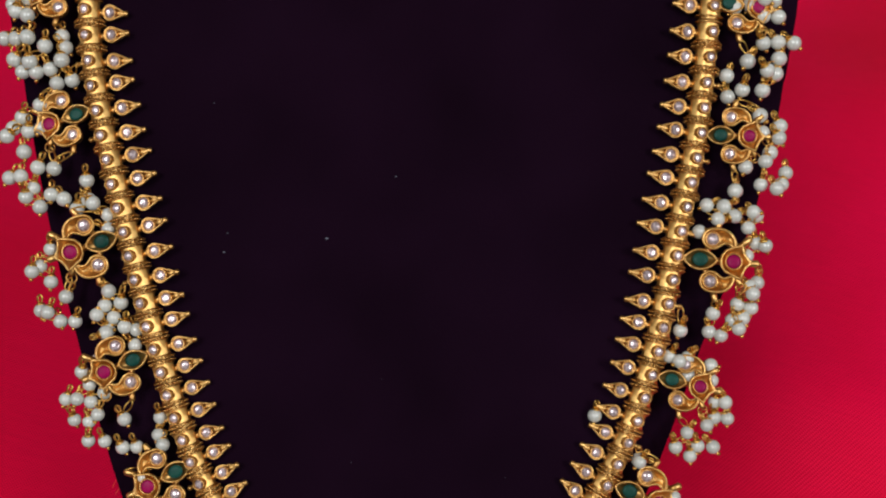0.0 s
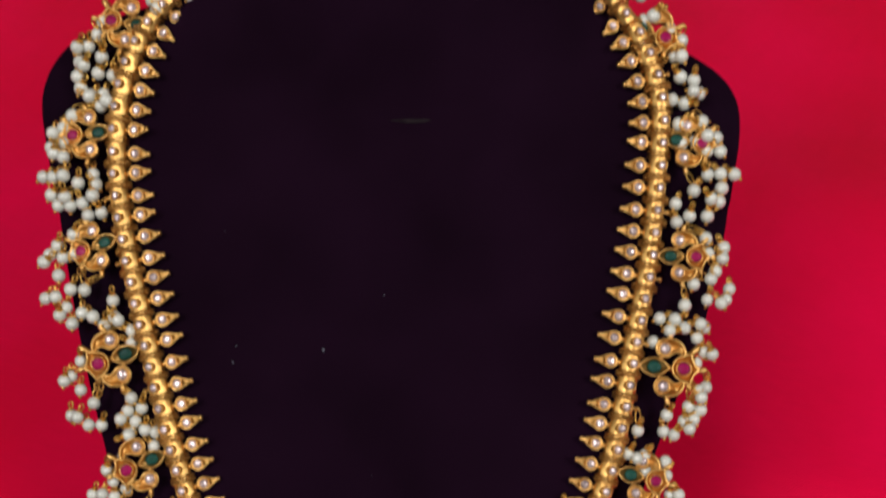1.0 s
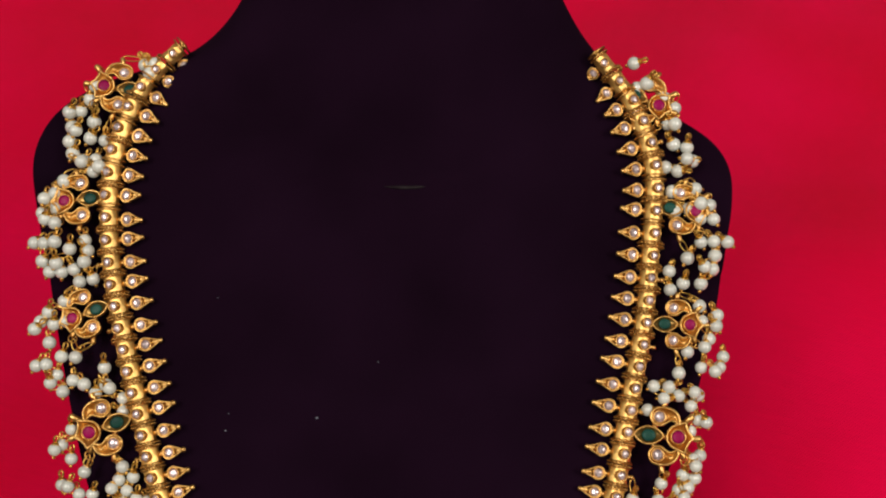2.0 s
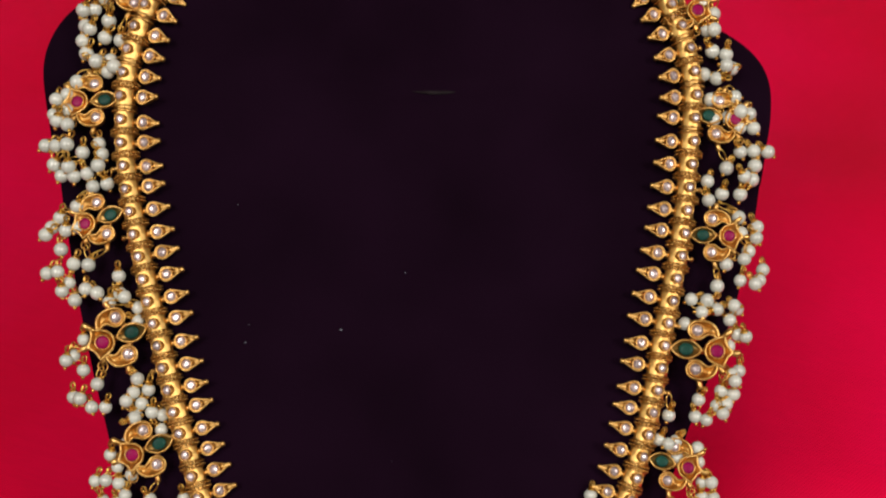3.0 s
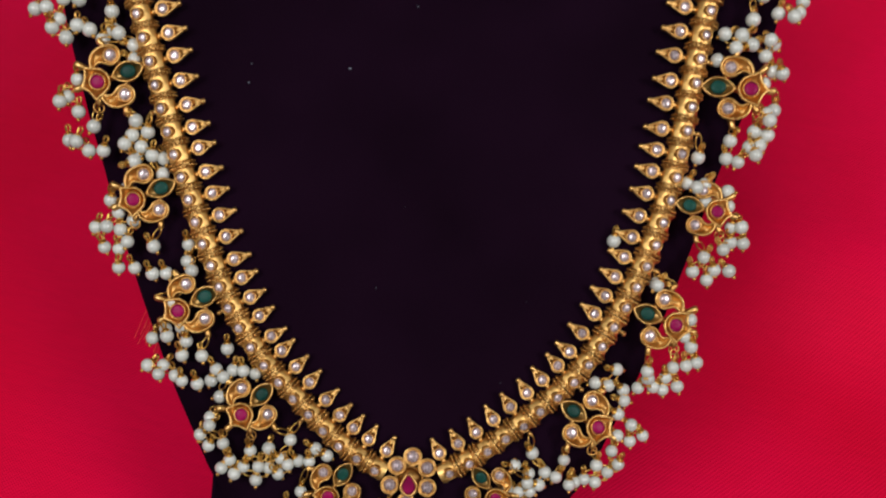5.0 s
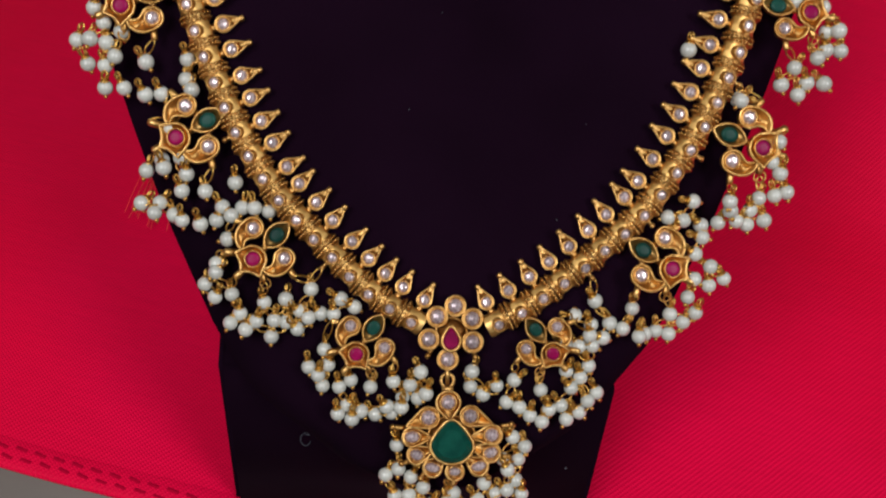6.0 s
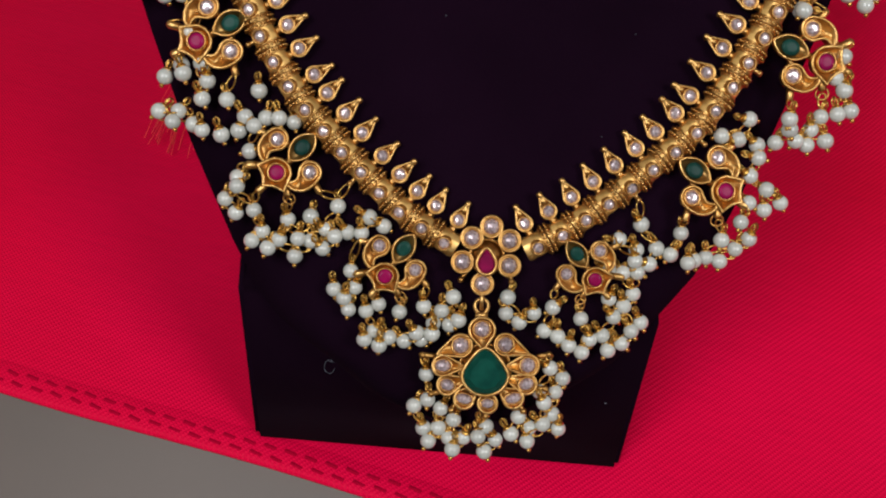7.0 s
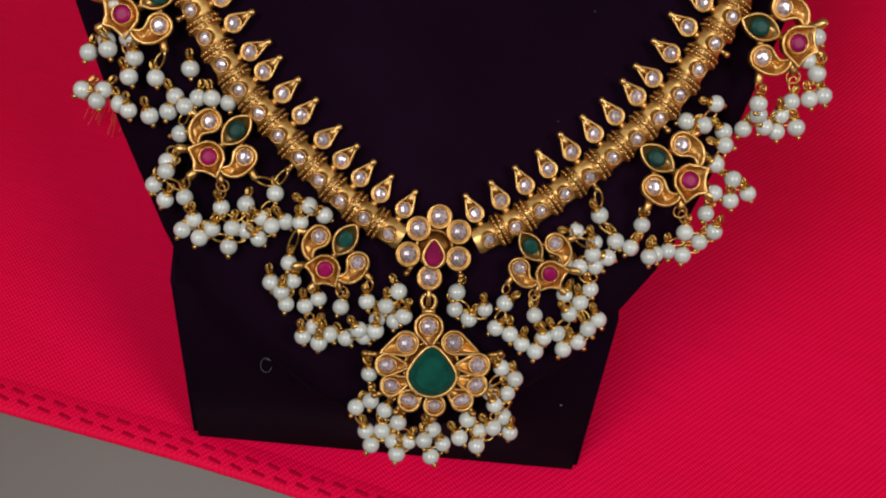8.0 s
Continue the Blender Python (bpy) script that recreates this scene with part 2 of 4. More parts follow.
def collet(bm, at, r, tall=0.0012, axes=(1, 1)):
    lathe(bm, [(r * 1.04, -0.0010), (r * 1.42, -0.0009), (r * 1.24, tall * 0.3), (r * 1.22, tall * 0.8), (r * 1.13, tall), (r * 1.02, tall * 0.85),
               (r, 0), (0, 0)], 16, at, axes)


# ---- room: walls, ceiling, floor, window ----


def wall(name, x0, x1, y0, y1, z0, z1, mat=PLASTER):
    bm = bmesh.new()
    box(bm, x0, x1, y0, y1, z0, z1)
    return tagged(part(name, bm, mat, None, smooth=False), kind="structure")


tagged(wall("floor", -1.9, 2.1, -1.45, 2.4, -0.80, -0.75, FLOORING), "plain beige tiled floor of the room", "floor")
tagged(wall("ceiling", -1.9, 2.1, -1.45, 2.4, 2.8, 2.9), "flat white plaster ceiling", "ceiling")
tagged(wall("wall_west", -2.0, -1.9, -1.45, 2.4, -0.75, 2.8), "off-white plaster wall", "wall")
tagged(wall("wall_east", 2.1, 2.2, -1.45, 2.4, -0.75, 2.8), "off-white plaster wall", "wall")
tagged(wall("wall_north", -1.9, 2.1, 2.4, 2.5, -0.75, 2.8), "off-white plaster wall", "wall")
bm = bmesh.new()
for x0, x1 in ((-1.9, -1.5), (-0.4, 0.8), (1.7, 2.1)):
    box(bm, x0, x1, -1.45, -1.32, -0.75, 2.8)
for at, wide, high, power in WINDOWS:
    box(bm, at[0] - wide / 2, at[0] + wide / 2, -1.45, -1.32, -0.75, at[2] - high / 2)
    box(bm, at[0] - wide / 2, at[0] + wide / 2, -1.45, -1.32, at[2] + high / 2, 2.8)
part("wall_south", bm, PLASTER, None, "off-white plaster wall with two window openings", smooth=False)
tagged(bpy.data.objects["wall_south"], category="wall", kind="structure")

# ---- table ----
table = tagged(new("table"), "plain matt grey-brown table under a red cloth", "table")
bm = bmesh.new()
box(bm, -1.0, 1.2, -0.5, 1.5, -0.0332, -0.0012)
bmesh.ops.bevel(bm, geom=bm.edges, offset=0.004, segments=2, affect="EDGES")
part("tabletop", bm, TABLE, table)
for x in (-0.94, 1.14):
    for y in (-0.44, 1.44):
        bm = bmesh.new()
        box(bm, x - 0.03, x + 0.03, y - 0.03, y + 0.03, -0.75, -0.0332)
        part("leg", bm, TABLE, table, smooth=False)

# ---- red cloth ----
EDGE = pose(-0.0925, 0.0003, 0, 0, 0, -15.5)  # its hem runs along local x, the cloth behind it


def ease(v, a, b):
    f = min(1.0, max(0.0, (v - a) / (b - a)))
    return f * f * (3 - 2 * f)


def cloth_height(p):
    """Slack folds that die out towards the stand and the hem."""
    d = math.hypot((p.x + 0.01) / 1.3, p.y - 0.10)
    amount = min(1.0, max(0.0, (d - 0.14) / 0.22))
    h = 0.024 * noise.noise(Vector((p.x * 3.1 + p.y * 1.2, p.y * 2.2 - p.x, 3.7))) + 0.012 * noise.noise(Vector((p.x * 7 - p.y * 5, p.y * 4, 9.1)))
    # a broad fold beside the bust: it climbs towards the back and falls away slowly
    ridge = 0.021 * ease(p.x, 0.10, 0.18) * ease(p.y + 0.25 * (p.x - 0.15), 0.115, 0.20) * (1 - ease(p.y, 0.23, 0.60))
    return max(0.0, amount * (h + 0.018)) + ridge + 0.00035 * noise.noise(Vector((p.x * 30, p.y * 22, 5)))


def make_cloth():
    bm = bmesh.new()
    nx, ny = 150, 120
    x0, x1, y1 = -0.66, 0.86, 1.18
    grid = []
    for j in range(ny + 1):
        row = []
        y = y1 * (j / ny) ** 1.5
        for i in range(nx + 1):
            x = x0 + (x1 - x0) * i / nx
            w = EDGE @ Vector((x, y, 0))
            fade = min(1.0, y / 0.03)
            row.append(bm.verts.new((x, y + 0.0012 * noise.noise(Vector((x * 14, 0, 0))) * (1 - fade),
                                     0.0006 + cloth_height(w) * (0.25 + 0.75 * fade))))
        grid.append(row)
    for j in range(ny):
        for i in range(nx):
            bm.faces.new((grid[j][i], grid[j][i + 1], grid[j + 1][i + 1], grid[j + 1][i]))
    me = mesh_of("red_cloth", bm, CLOTH)
    ob = put("red_cloth", me, None, EDGE, "bright red woven cotton cloth with a stitched hem")
    tagged(ob, category="cloth")
    thick = ob.modifiers.new("thickness", "SOLIDIFY")
    thick.thickness, thick.offset = 0.0008, -1
    bm = bmesh.new()
    rows = []
    for i in range(301):
        x = x0 + (x1 - x0) * i / 300
        off = 0.0012 * noise.noise(Vector((x * 14, 0, 0)))
        z = 0.0006 + cloth_height(EDGE @ Vector((x, 0.004, 0))) * 0.35
        puff = 0.00025 * noise.noise(Vector((x * 160, 1, 0)))
        rows.append([bm.verts.new((x, yy + off, z + zz + (puff if 0 < k < 4 else 0)))
                     for k, (yy, zz) in enumerate(((-0.0012, -0.0006), (-0.0014, 0.0008), (0.0, 0.0016), (0.0082, 0.0012), (0.0115, -0.0001)))])
    for a, b in zip(rows, rows[1:]):
        for k in range(4):
            bm.faces.new((a[k], b[k], b[k + 1], a[k + 1]))
    part("hem", bm, CLOTH, ob, "folded and stitched edge")
    bm = bmesh.new()
    box(bm, -0.0020, 0.0020, -0.0006, 0.0006, -0.0002, 0.0002)
    bmesh.ops.bevel(bm, geom=bm.edges, offset=0.0002, segments=1, affect="EDGES")
    stitch = mesh_of("stitch", bm, THREAD)
    rng = random.Random(5)
    for row, shift in ((0.0019, 0.0), (0.0052, 0.0033)):
        for k in range(42):
            x = -0.10 + k * 0.0065 + shift
            z = 0.0021 + cloth_height(EDGE @ Vector((x, 0.004, 0))) * 0.35
            put("stitch", stitch, ob, pose(x, row + rng.uniform(-2, 2) * 1e-4, z, 0, 0, rng.uniform(-13, -5)))
    return ob


make_cloth()

# ---- display bust ----
LEAN = pose(0, 0, 0.08278, 44, -3, 0)  # the leaning front: local x across, y up along the front, z out of it
# height up the front, left and right edge, in millimetres
SIDES = [(-39, -8, 1), (-38, -17, 8), (-36, -24, 13), (-32, -31.5, 20.5), (-24, -41, 33), (-18, -49, 39.5), (-12, -55.5, 44), (-6, -60, 49),
         (0, -63, 54), (5, -66, 57.5), (20, -72.5, 65), (35, -79, 72.5), (60, -88, 83), (80, -94.5, 90.5), (103, -101, 98.5),
         (120, -106, 105.5), (144, -112, 115), (165, -116.5, 120.5), (185, -120.5, 124.8), (200, -124, 127), (212, -126.5, 129.3),
         (224, -128.7, 129.8), (232, -128.6, 127.5), (240, -126, 121), (248, -121, 107), (256, -110, 96), (262, -97, 88), (269, -72, 80.5),
         (277, -61, 74), (285, -54.5, 69.5), (292, -50.5, 66), (310, -46, 61), (345, -44, 58)]


def front_height(x, y, xl, xr):
    """How far the velvet stands out of the leaning plane, in millimetres."""
    u = (2 * x - xl - xr) / (xr - xl)
    z = -3.4 - 9.0 * abs(u) ** 7
    brow = y - (218 + (x - 9) ** 2 / 170)
    if brow > 0:
        z += 0.30 * (math.sqrt(brow * brow + 16) - 4)
    z += 0.9 * math.exp(-(brow / 2.2) ** 2)  # the welt where chest and neck meet
    if y > 262:
        z -= (y - 262) * 0.30 * abs(u) ** 2
    return z - 4.5 * max(0.0, (6 - y) / 45) ** 1.3


def make_bust():
    bust = tagged(new("display_bust"), "black velvet jewellery bust on a block foot, standing on red cloth", "display bust")
    bm = bmesh.new()
    ys = sorted({*[s[0] for s in SIDES[:9]], *range(2, 190, 6), *range(190, 346, 2)})
    edges = []
    for y in ys:
        k = max(i for i in range(len(SIDES) - 1) if SIDES[i][0] <= y)
        a, b = SIDES[k], SIDES[k + 1]
        f = (y - a[0]) / (b[0] - a[0])
        edges.append((a[1] + (b[1] - a[1]) * f, a[2] + (b[2] - a[2]) * f))
    for _ in range(5):  # round the shoulders off
        edges = [edges[i] if ys[i] < 150 or i + 1 == len(ys) else
                 tuple((edges[i - 1][c] + 2 * edges[i][c] + edges[i + 1][c]) / 4 for c in (0, 1)) for i in range(len(ys))]
    N, rings = 46, []
    for y, (xl, xr) in zip(ys, edges):
        front = []
        for i in range(N + 1):
            u = math.sin((i / N - 0.5) * math.pi)
            x = (xl + xr) / 2 + u * (xr - xl) / 2
            front.append((x, y, front_height(x, y, xl, xr)))
        depth = -27 + (max(0, y - 262) * -0.35)
        inset = min(4.0, (xr - xl) / 5)
        back = [(xr - inset, y, depth), ((xl + xr) / 2, y, depth - 1), (xl + inset, y, depth)]
        rings.append([bm.verts.new(Vector(p) * MM) for p in front + back])
    n = len(rings[0])
    for a, b in zip(rings, rings[1:]):
        for k in range(n):
            bm.faces.new((a[k], a[(k + 1) % n], b[(k + 1) % n], b[k]))
    bm.faces.new(rings[0][::-1])
    bm.faces.new(rings[-1])
    put("chest_board", mesh_of("chest_board", bm, VELVET), bust, LEAN)
    bm = bmesh.new()
    profile = [(-0.0015, 0.0012), (0.0052, 0.0655), (0.0225, 0.0690), (0.0914, 0.1345), (0.1000, 0.0012)]
    left = [bm.verts.new((-0.0637 - 0.030 * min(z, 0.07), y + 0.0010, z)) for y, z in profile]
    right = [bm.verts.new((0.0456 + 0.022 * min(z, 0.07), y - 0.0045, z)) for y, z in profile]
    for k in range(5):
        j = (k + 1) % 5
        bm.faces.new((left[k], left[j], right[j], right[k]))
    bm.faces.new(left[::-1])
    bm.faces.new(right)
    bmesh.ops.bevel(bm, geom=bm.edges, offset=0.0016, segments=3, affect="EDGES")
    part("foot", bm, VELVET, bust, "black velvet block foot")
    return bust


bust = make_bust()
bm = bmesh.new()
sweep(bm, [(-41.2 * MM, -22.4 * MM, -4.2 * MM)] + [((-40.9 + 1.4 * math.cos(a / 9 * 6)) * MM, (-24.2 + 1.8 * math.sin(a / 9 * 6)) * MM, -5.2 * MM)
                                                   for a in range(1, 10)], 0.00005, 5)
tagged(put("thread_loop", mesh_of("thread_loop", bm, LINT), None, LEAN, "tiny curl of grey lint on black velvet"), category="lint")
# a thin grey streak, paler than the velvet, along the middle of the seam
bm = bmesh.new()
sweep(bm, [(x * MM, (218.2 + (x - 9) ** 2 / 170) * MM, front_height(x, 218.2 + (x - 9) ** 2 / 170, -125, 125) * MM + 0.00005) for x in (2, 5, 8, 11, 14, 17)],
      [0.0001, 0.0005, 0.0007, 0.0007, 0.0006, 0.0001], 6)
tagged(put("seam_streak", mesh_of("seam_streak", bm, STREAK), None, LEAN, "faint grey streak along a velvet seam"), category="lint")
bm = bmesh.new()
ball(bm, (0, 0, 0), 0.0004)
speck = mesh_of("lint_speck", bm, LINT)
for x, y, s in ((-20.8, 135.7, 1.6), (0.6, 155.5, 0.9), (-53, 131, 1.2), (-52, 137, 0.8), (-57, 178, 0.7), (36, 62, 0.5), (-12, 66, 0.6), (31, -33, 0.9),
                (-3, 92, 0.5), (28, 36, 0.5)):
    z = front_height(x, y, -110, 110)
    sp = put("lint_speck", speck, None, LEAN @ pose(x * MM, y * MM, z * MM + 0.0001) @ Matrix.Diagonal((s, s * 0.6, 0.5, 1)), "tiny pale lint speck on black velvet")
    tagged(sp, category="lint", group="lint on the velvet")

# ---- necklace ----
necklace = tagged(new("necklace"), "long gold necklace with white stones, charms and pearl clusters", "necklace")
necklace.matrix_basis = LEAN
LEFT = [(-7.5, 7), (-22.5, 17), (-40, 35), (-51, 48.5), (-62.2, 71), (-73.0, 103), (-82.0, 135), (-90.4, 168), (-95.6, 197), (-95.6, 225), (-88, 250),
        (-73, 269.5), (-52, 281)]
RIGHT = [(8.5, 6.8), (24, 15.8), (46, 33.5), (58, 47.5), (72.2, 73), (82.0, 104), (88.2, 137), (94.2, 168), (97.3, 197), (98.6, 225), (91.5, 248.5),
         (77.5, 268.5), (68, 281)]


def spline(points, n=24):
    p = [Vector(q).to_3d() for q in points]
    p = [2 * p[0] - p[1], *p, 2 * p[-1] - p[-2]]
    out = []
    for i in range(1, len(p) - 2):
        a, b, c, d = p[i - 1:i + 3]
        for k in range(n):
            t = k / n
            out.append(0.5 * (2 * b + (c - a) * t + (2 * a - 5 * b + 4 * c - d) * t * t + (3 * b - a - 3 * c + d) * t ** 3))
    out.append(p[-2])
    return out


def along(curve, s):
    """Place and direction at s millimetres along a curve."""
    for a, b in zip(curve, curve[1:]):
        d = (b - a).length
        if s <= d:
            return a + (b - a) * (s / d), (b - a).normalized()
        s -= d
    return curve[-1] + (curve[-1] - curve[-2]).normalized() * s, (curve[-1] - curve[-2]).normalized()


def grow(y):
    """Size of the pieces: they are a little larger towards the shoulders."""
    return 0.97 + 0.001 * max(0.0, min(y, 240.0))


def rest(x, y):
    """Height of the velvet under a place of the necklace, in millimetres."""
    up = -3.4
    brow = y - (218 + (x - 9) ** 2 / 170)
    if brow > 0:
        up += 0.30 * (math.sqrt(brow * brow + 16) - 4)
    if y > 256:
        up -= (y - 256) * 0.30
    return up


def tube_mesh():
    """A dented eight-sided link; flat faces towards the stone and towards the spikes."""
    bm = bmesh.new()
    rng = random.Random(21)
    rings = []
    for x, r in [(-3.4, 2.4), (-3.3, 2.9), (-2.3, 3.15), (-1.1, 3.0), (0.2, 3.12), (1.3, 2.98), (2.3, 3.15), (3.3, 2.9), (3.4, 2.4)]:
        ring = []
        for k in range(8):
            for off in (-17, 17):
                a = radians(45 * k + 4 + off)
                q = r * 0.97 + rng.uniform(-0.10, 0.10)
                ring.append(bm.verts.new((x * MM, q * math.cos(a) * 1.08 * MM, q * math.sin(a) * 0.95 * MM)))
        rings.append(ring)
    for a, b in zip(rings, rings[1:]):
        for k in range(16):
            bm.faces.new((a[k], a[(k + 1) % 16], b[(k + 1) % 16], b[k]))
    bm.faces.new(rings[0])
    bm.faces.new(rings[-1][::-1])
    me = mesh_of("tube_bead", bm, LIT_SHEET_GOLD)
    me.set_sharp_from_angle(angle=radians(24))
    return me


def granule_mesh():
    bm = bmesh.new()
    for row in (-0.62, 0.62):
        for k in range(14):
            a = math.radians(-32 + 18.5 * k + (9 if row > 0 else 0))
            ball(bm, (row * MM, 3.45 * math.cos(a) * 1.06 * MM, 3.45 * math.sin(a) * 0.95 * MM), 0.52 * MM)
    for row in (-1.35, 1.35):
        sweep(bm, [(row * MM, 3.2 * math.cos(a) * 1.08 * MM, 3.2 * math.sin(a) * 0.95 * MM) for a in [k * math.tau / 20 for k in range(20)]], 0.28 * MM, 5, True)
    for side in (1, -1):  # the ends of the rows stand out as small pegs
        for row in (-0.7, 0.7):
            sweep(bm, [(row * MM, side * 3.2 * MM, -0.7 * MM), (row * MM, side * 4.15 * MM, -0.8 * MM)], 0.38 * MM, 5)
    return mesh_of("granule_ring", bm, GOLD_DARK)


def hinge_mesh():
    """The joint between two links near the shoulders: a thin dark gap between two plain wires."""
    bm = bmesh.new()
    for row in (-0.75, 0.75):
        sweep(bm, [(row * MM, 3.15 * math.cos(a) * 1.1 * MM, 3.15 * math.sin(a) * 0.95 * MM) for a in [k * math.tau / 20 for k in range(20)]], 0.36 * MM, 6, True)
    sweep(bm, [(-1.5 * MM, 0, 0), (1.5 * MM, 0, 0)], 1.5 * MM, 8)
    return mesh_of("hinge", bm, GOLD_DARK)


def bezel_mesh():
    bm = bmesh.new()
    collet(bm, (0, 0, 0), 1.22 * MM, 0.9 * MM)
    return mesh_of("bezel", bm, GOLD)


def spike_mesh():
    """Deep teardrop cup that points along local y, with a necked and beaded tip."""
    bm = bmesh.new()
    cup(bm, [(x * MM, y * MM) for x, y in drop_outline(0, 6.2, 2.0, (0, 11.2))], -2.6 * MM, 0.1 * MM, 0.34 * MM, 0.5 * MM)
    collet(bm, (0, 6.2 * MM, 0), 1.52 * MM, 0.65 * MM)
    sweep(bm, [(0, 2.2 * MM, -1.0 * MM), (0, 4.6 * MM, -1.0 * MM)], 1.1 * MM, 7)
    sweep(bm, [(0, 8.4 * MM, -0.5 * MM), (0, 9.6 * MM, -0.25 * MM), (0, 10.3 * MM, -0.05 * MM), (0, 10.6 * MM, 0.05 * MM), (0, 11.5 * MM, 0.05 * MM), (0, 11.8 * MM, 0.05 * MM)],
          [1.2 * MM, 0.9 * MM, 0.62 * MM, 0.85 * MM, 0.82 * MM, 0.4 * MM], 9)
    return mesh_of("spike", bm, GOLD)


def peg_mesh():
    bm = bmesh.new()
    sweep(bm, [(0, -2.2 * MM, -0.6 * MM), (0, -4.6 * MM, -0.6 * MM)], 0.6 * MM, 7)
    ball(bm, (0, -4.7 * MM, -0.6 * MM), 0.8 * MM, 2)
    return mesh_of("peg", bm, GOLD)


TUBE, GRANULES, HINGE, BEZEL, SPIKE, PEG = tube_mesh(), granule_mesh(), hinge_mesh(), bezel_mesh(), spike_mesh(), peg_mesh()
STONE = stone_mesh("white_stone", CRYSTAL, 1.2 * MM, 0.95 * MM)
STONE_SPIKE = stone_mesh("white_stone", CRYSTAL, 1.5 * MM, 0.85 * MM)
STONE_BIG = stone_mesh("white_stone", CRYSTAL, 1.75 * MM, 1.0 * MM)


peg_tips = []


def strand(points, start, step0, step1, inward):
    """One half of the necklace: tube beads with a stone and a spike each. inward: which side the spikes stand on."""
    curve, s, rng, count = spline(points), start, random.Random(11 + inward), 0
    while s < 296:
        p, t = along(curve, s)
        y = p.y
        k = grow(y) * (1.0 if y < 240 else max(0.8, 1 - (y - 240) / 160))
        z = (rest(p.x, y) + 3.2) * MM
        ang = math.atan2(t.y, t.x)
        # local x along the strand, y to the spikes' side
        m = Matrix.Translation((p.x * MM, y * MM, z)) @ Matrix.Rotation(ang, 4, "Z") @ Matrix.Diagonal((1, inward, 1, 1))
        if y > 244:
            m = m @ Matrix.Rotation(radians(-inward * min(30, (y - 244) * 1.1) * inward), 4, "X")
        m = m @ Matrix.Scale(k, 4) @ Matrix.Rotation(radians(rng.uniform(-4, 4)), 4, "X")
        slim = min(1.0, max(0.0, (y - 110) / 80))  # the links are slimmer towards the shoulders
        body = put("tube_bead", TUBE, necklace, m @ Matrix.Diagonal((1, 1 - 0.12 * slim, 1, 1)))
        on = Matrix.Rotation(radians(14), 4, "X") @ Matrix.Translation((0, 0, 2.8 * MM)) @ Matrix.Diagonal((1.24 - 0.16 * slim, 1.24, 1.24, 1))
        put("bezel", BEZEL, body, on)
        put("white_stone", STONE, body, on @ Matrix.Rotation(rng.uniform(0, 1), 4, "Z"))
        if count % 3 == 1 and y < 235:
            put("peg", PEG, body)
            tip = m @ Vector((0, -4.9 * MM, -0.6 * MM))
            peg_tips.append((tip.x / MM, tip.y / MM, tip.z / MM))
        count += 1
        half = (step0 + step1 * y) / 2
        q, t2 = along(curve, s + half)
        m2 = Matrix.Translation((q.x * MM, q.y * MM, (rest(q.x, q.y) + 3.2) * MM)) @ Matrix.Rotation(math.atan2(t2.y, t2.x), 4, "Z") @ Matrix.Scale(k, 4)
        if y > 195 and count % 2:
            put("hinge", HINGE, necklace, m2)
        else:
            put("granule_ring", GRANULES, necklace, m2 @ Matrix.Diagonal((1 - 0.25 * min(1, max(0, (y - 60) / 60)), 1, 1, 1)))
        tilt = Matrix.Rotation(radians(rng.uniform(-4.5, 4.5)), 4, "Z") @ Matrix.Rotation(radians(rng.uniform(-8, 4)), 4, "X")
        tilt = tilt @ Matrix.Diagonal((1, 1 - 0.17 * min(1, max(0, (y - 150) / 70)), 1, 1))
        spike = put("spike", SPIKE, necklace, m @ tilt)
        put("white_stone", STONE_SPIKE, spike, pose(0, 6.2 * MM, 0.05 * MM, rng.uniform(-5, 5), rng.uniform(-5, 5), rng.uniform(0, 45)))
        s += 2 * half
    return curve


left_curve = strand(LEFT, 4.4, 6.72, 0.0068, -1)
right_curve = strand(RIGHT, 3.6, 6.81, 0.0064, 1)

# cords that close the necklace behind the neck
for ends in (((-52, 281, -9), (-44, 286, -14), (-38, 292, -24), (-30, 300, -42)), ((68, 281, -9), (62, 287, -14), (56, 294, -24), (48, 302, -42))):
    bm = bmesh.new()
    sweep(bm, [Vector(e) * MM for e in ends], 1.6 * MM, 8)
    part("neck_cord", bm, GOLD_DARK, necklace, "twisted gold cord")


def pearl_mesh():
    bm = bmesh.new()
    bmesh.ops.create_uvsphere(bm, u_segments=20, v_segments=12, radius=2.1 * MM)
    return mesh_of("pearl", bm, PEARL)


def pin_mesh():
    """Pleated gold cap with two wire eyes above the pearl and a pin head below; local y points up."""
    bm = bmesh.new()
    lathe(bm, [(0.4 * MM, 2.5 * MM), (0.75 * MM, 2.35 * MM), (1.2 * MM, 1.95 * MM), (1.45 * MM, 1.5 * MM), (1.2 * MM, 1.6 * MM)], 9)
    for turn in (0.0, 1.2):
        sweep(bm, [(0.8 * MM * math.cos(a) * math.cos(turn), 0.8 * MM * math.cos(a) * math.sin(turn) + 0.2 * MM * math.sin(2 * a), (3.35 + 1.2 * math.sin(a)) * MM)
                   for a in [k * math.tau / 10 for k in range(10)]], 0.24 * MM, 5, True)
    lathe(bm, [(0.3 * MM, -1.9 * MM), (0.62 * MM, -2.15 * MM), (0.6 * MM, -2.6 * MM), (0.3 * MM, -2.95 * MM), (0, -3.0 * MM)], 7)
    me = mesh_of("pin", bm, WIRE)
    me.transform(Matrix.Rotation(radians(-90), 4, "X"))
    return me


PEARL_MESH, PIN = pearl_mesh(), pin_mesh()
placed = []
spare = random.Random(3)


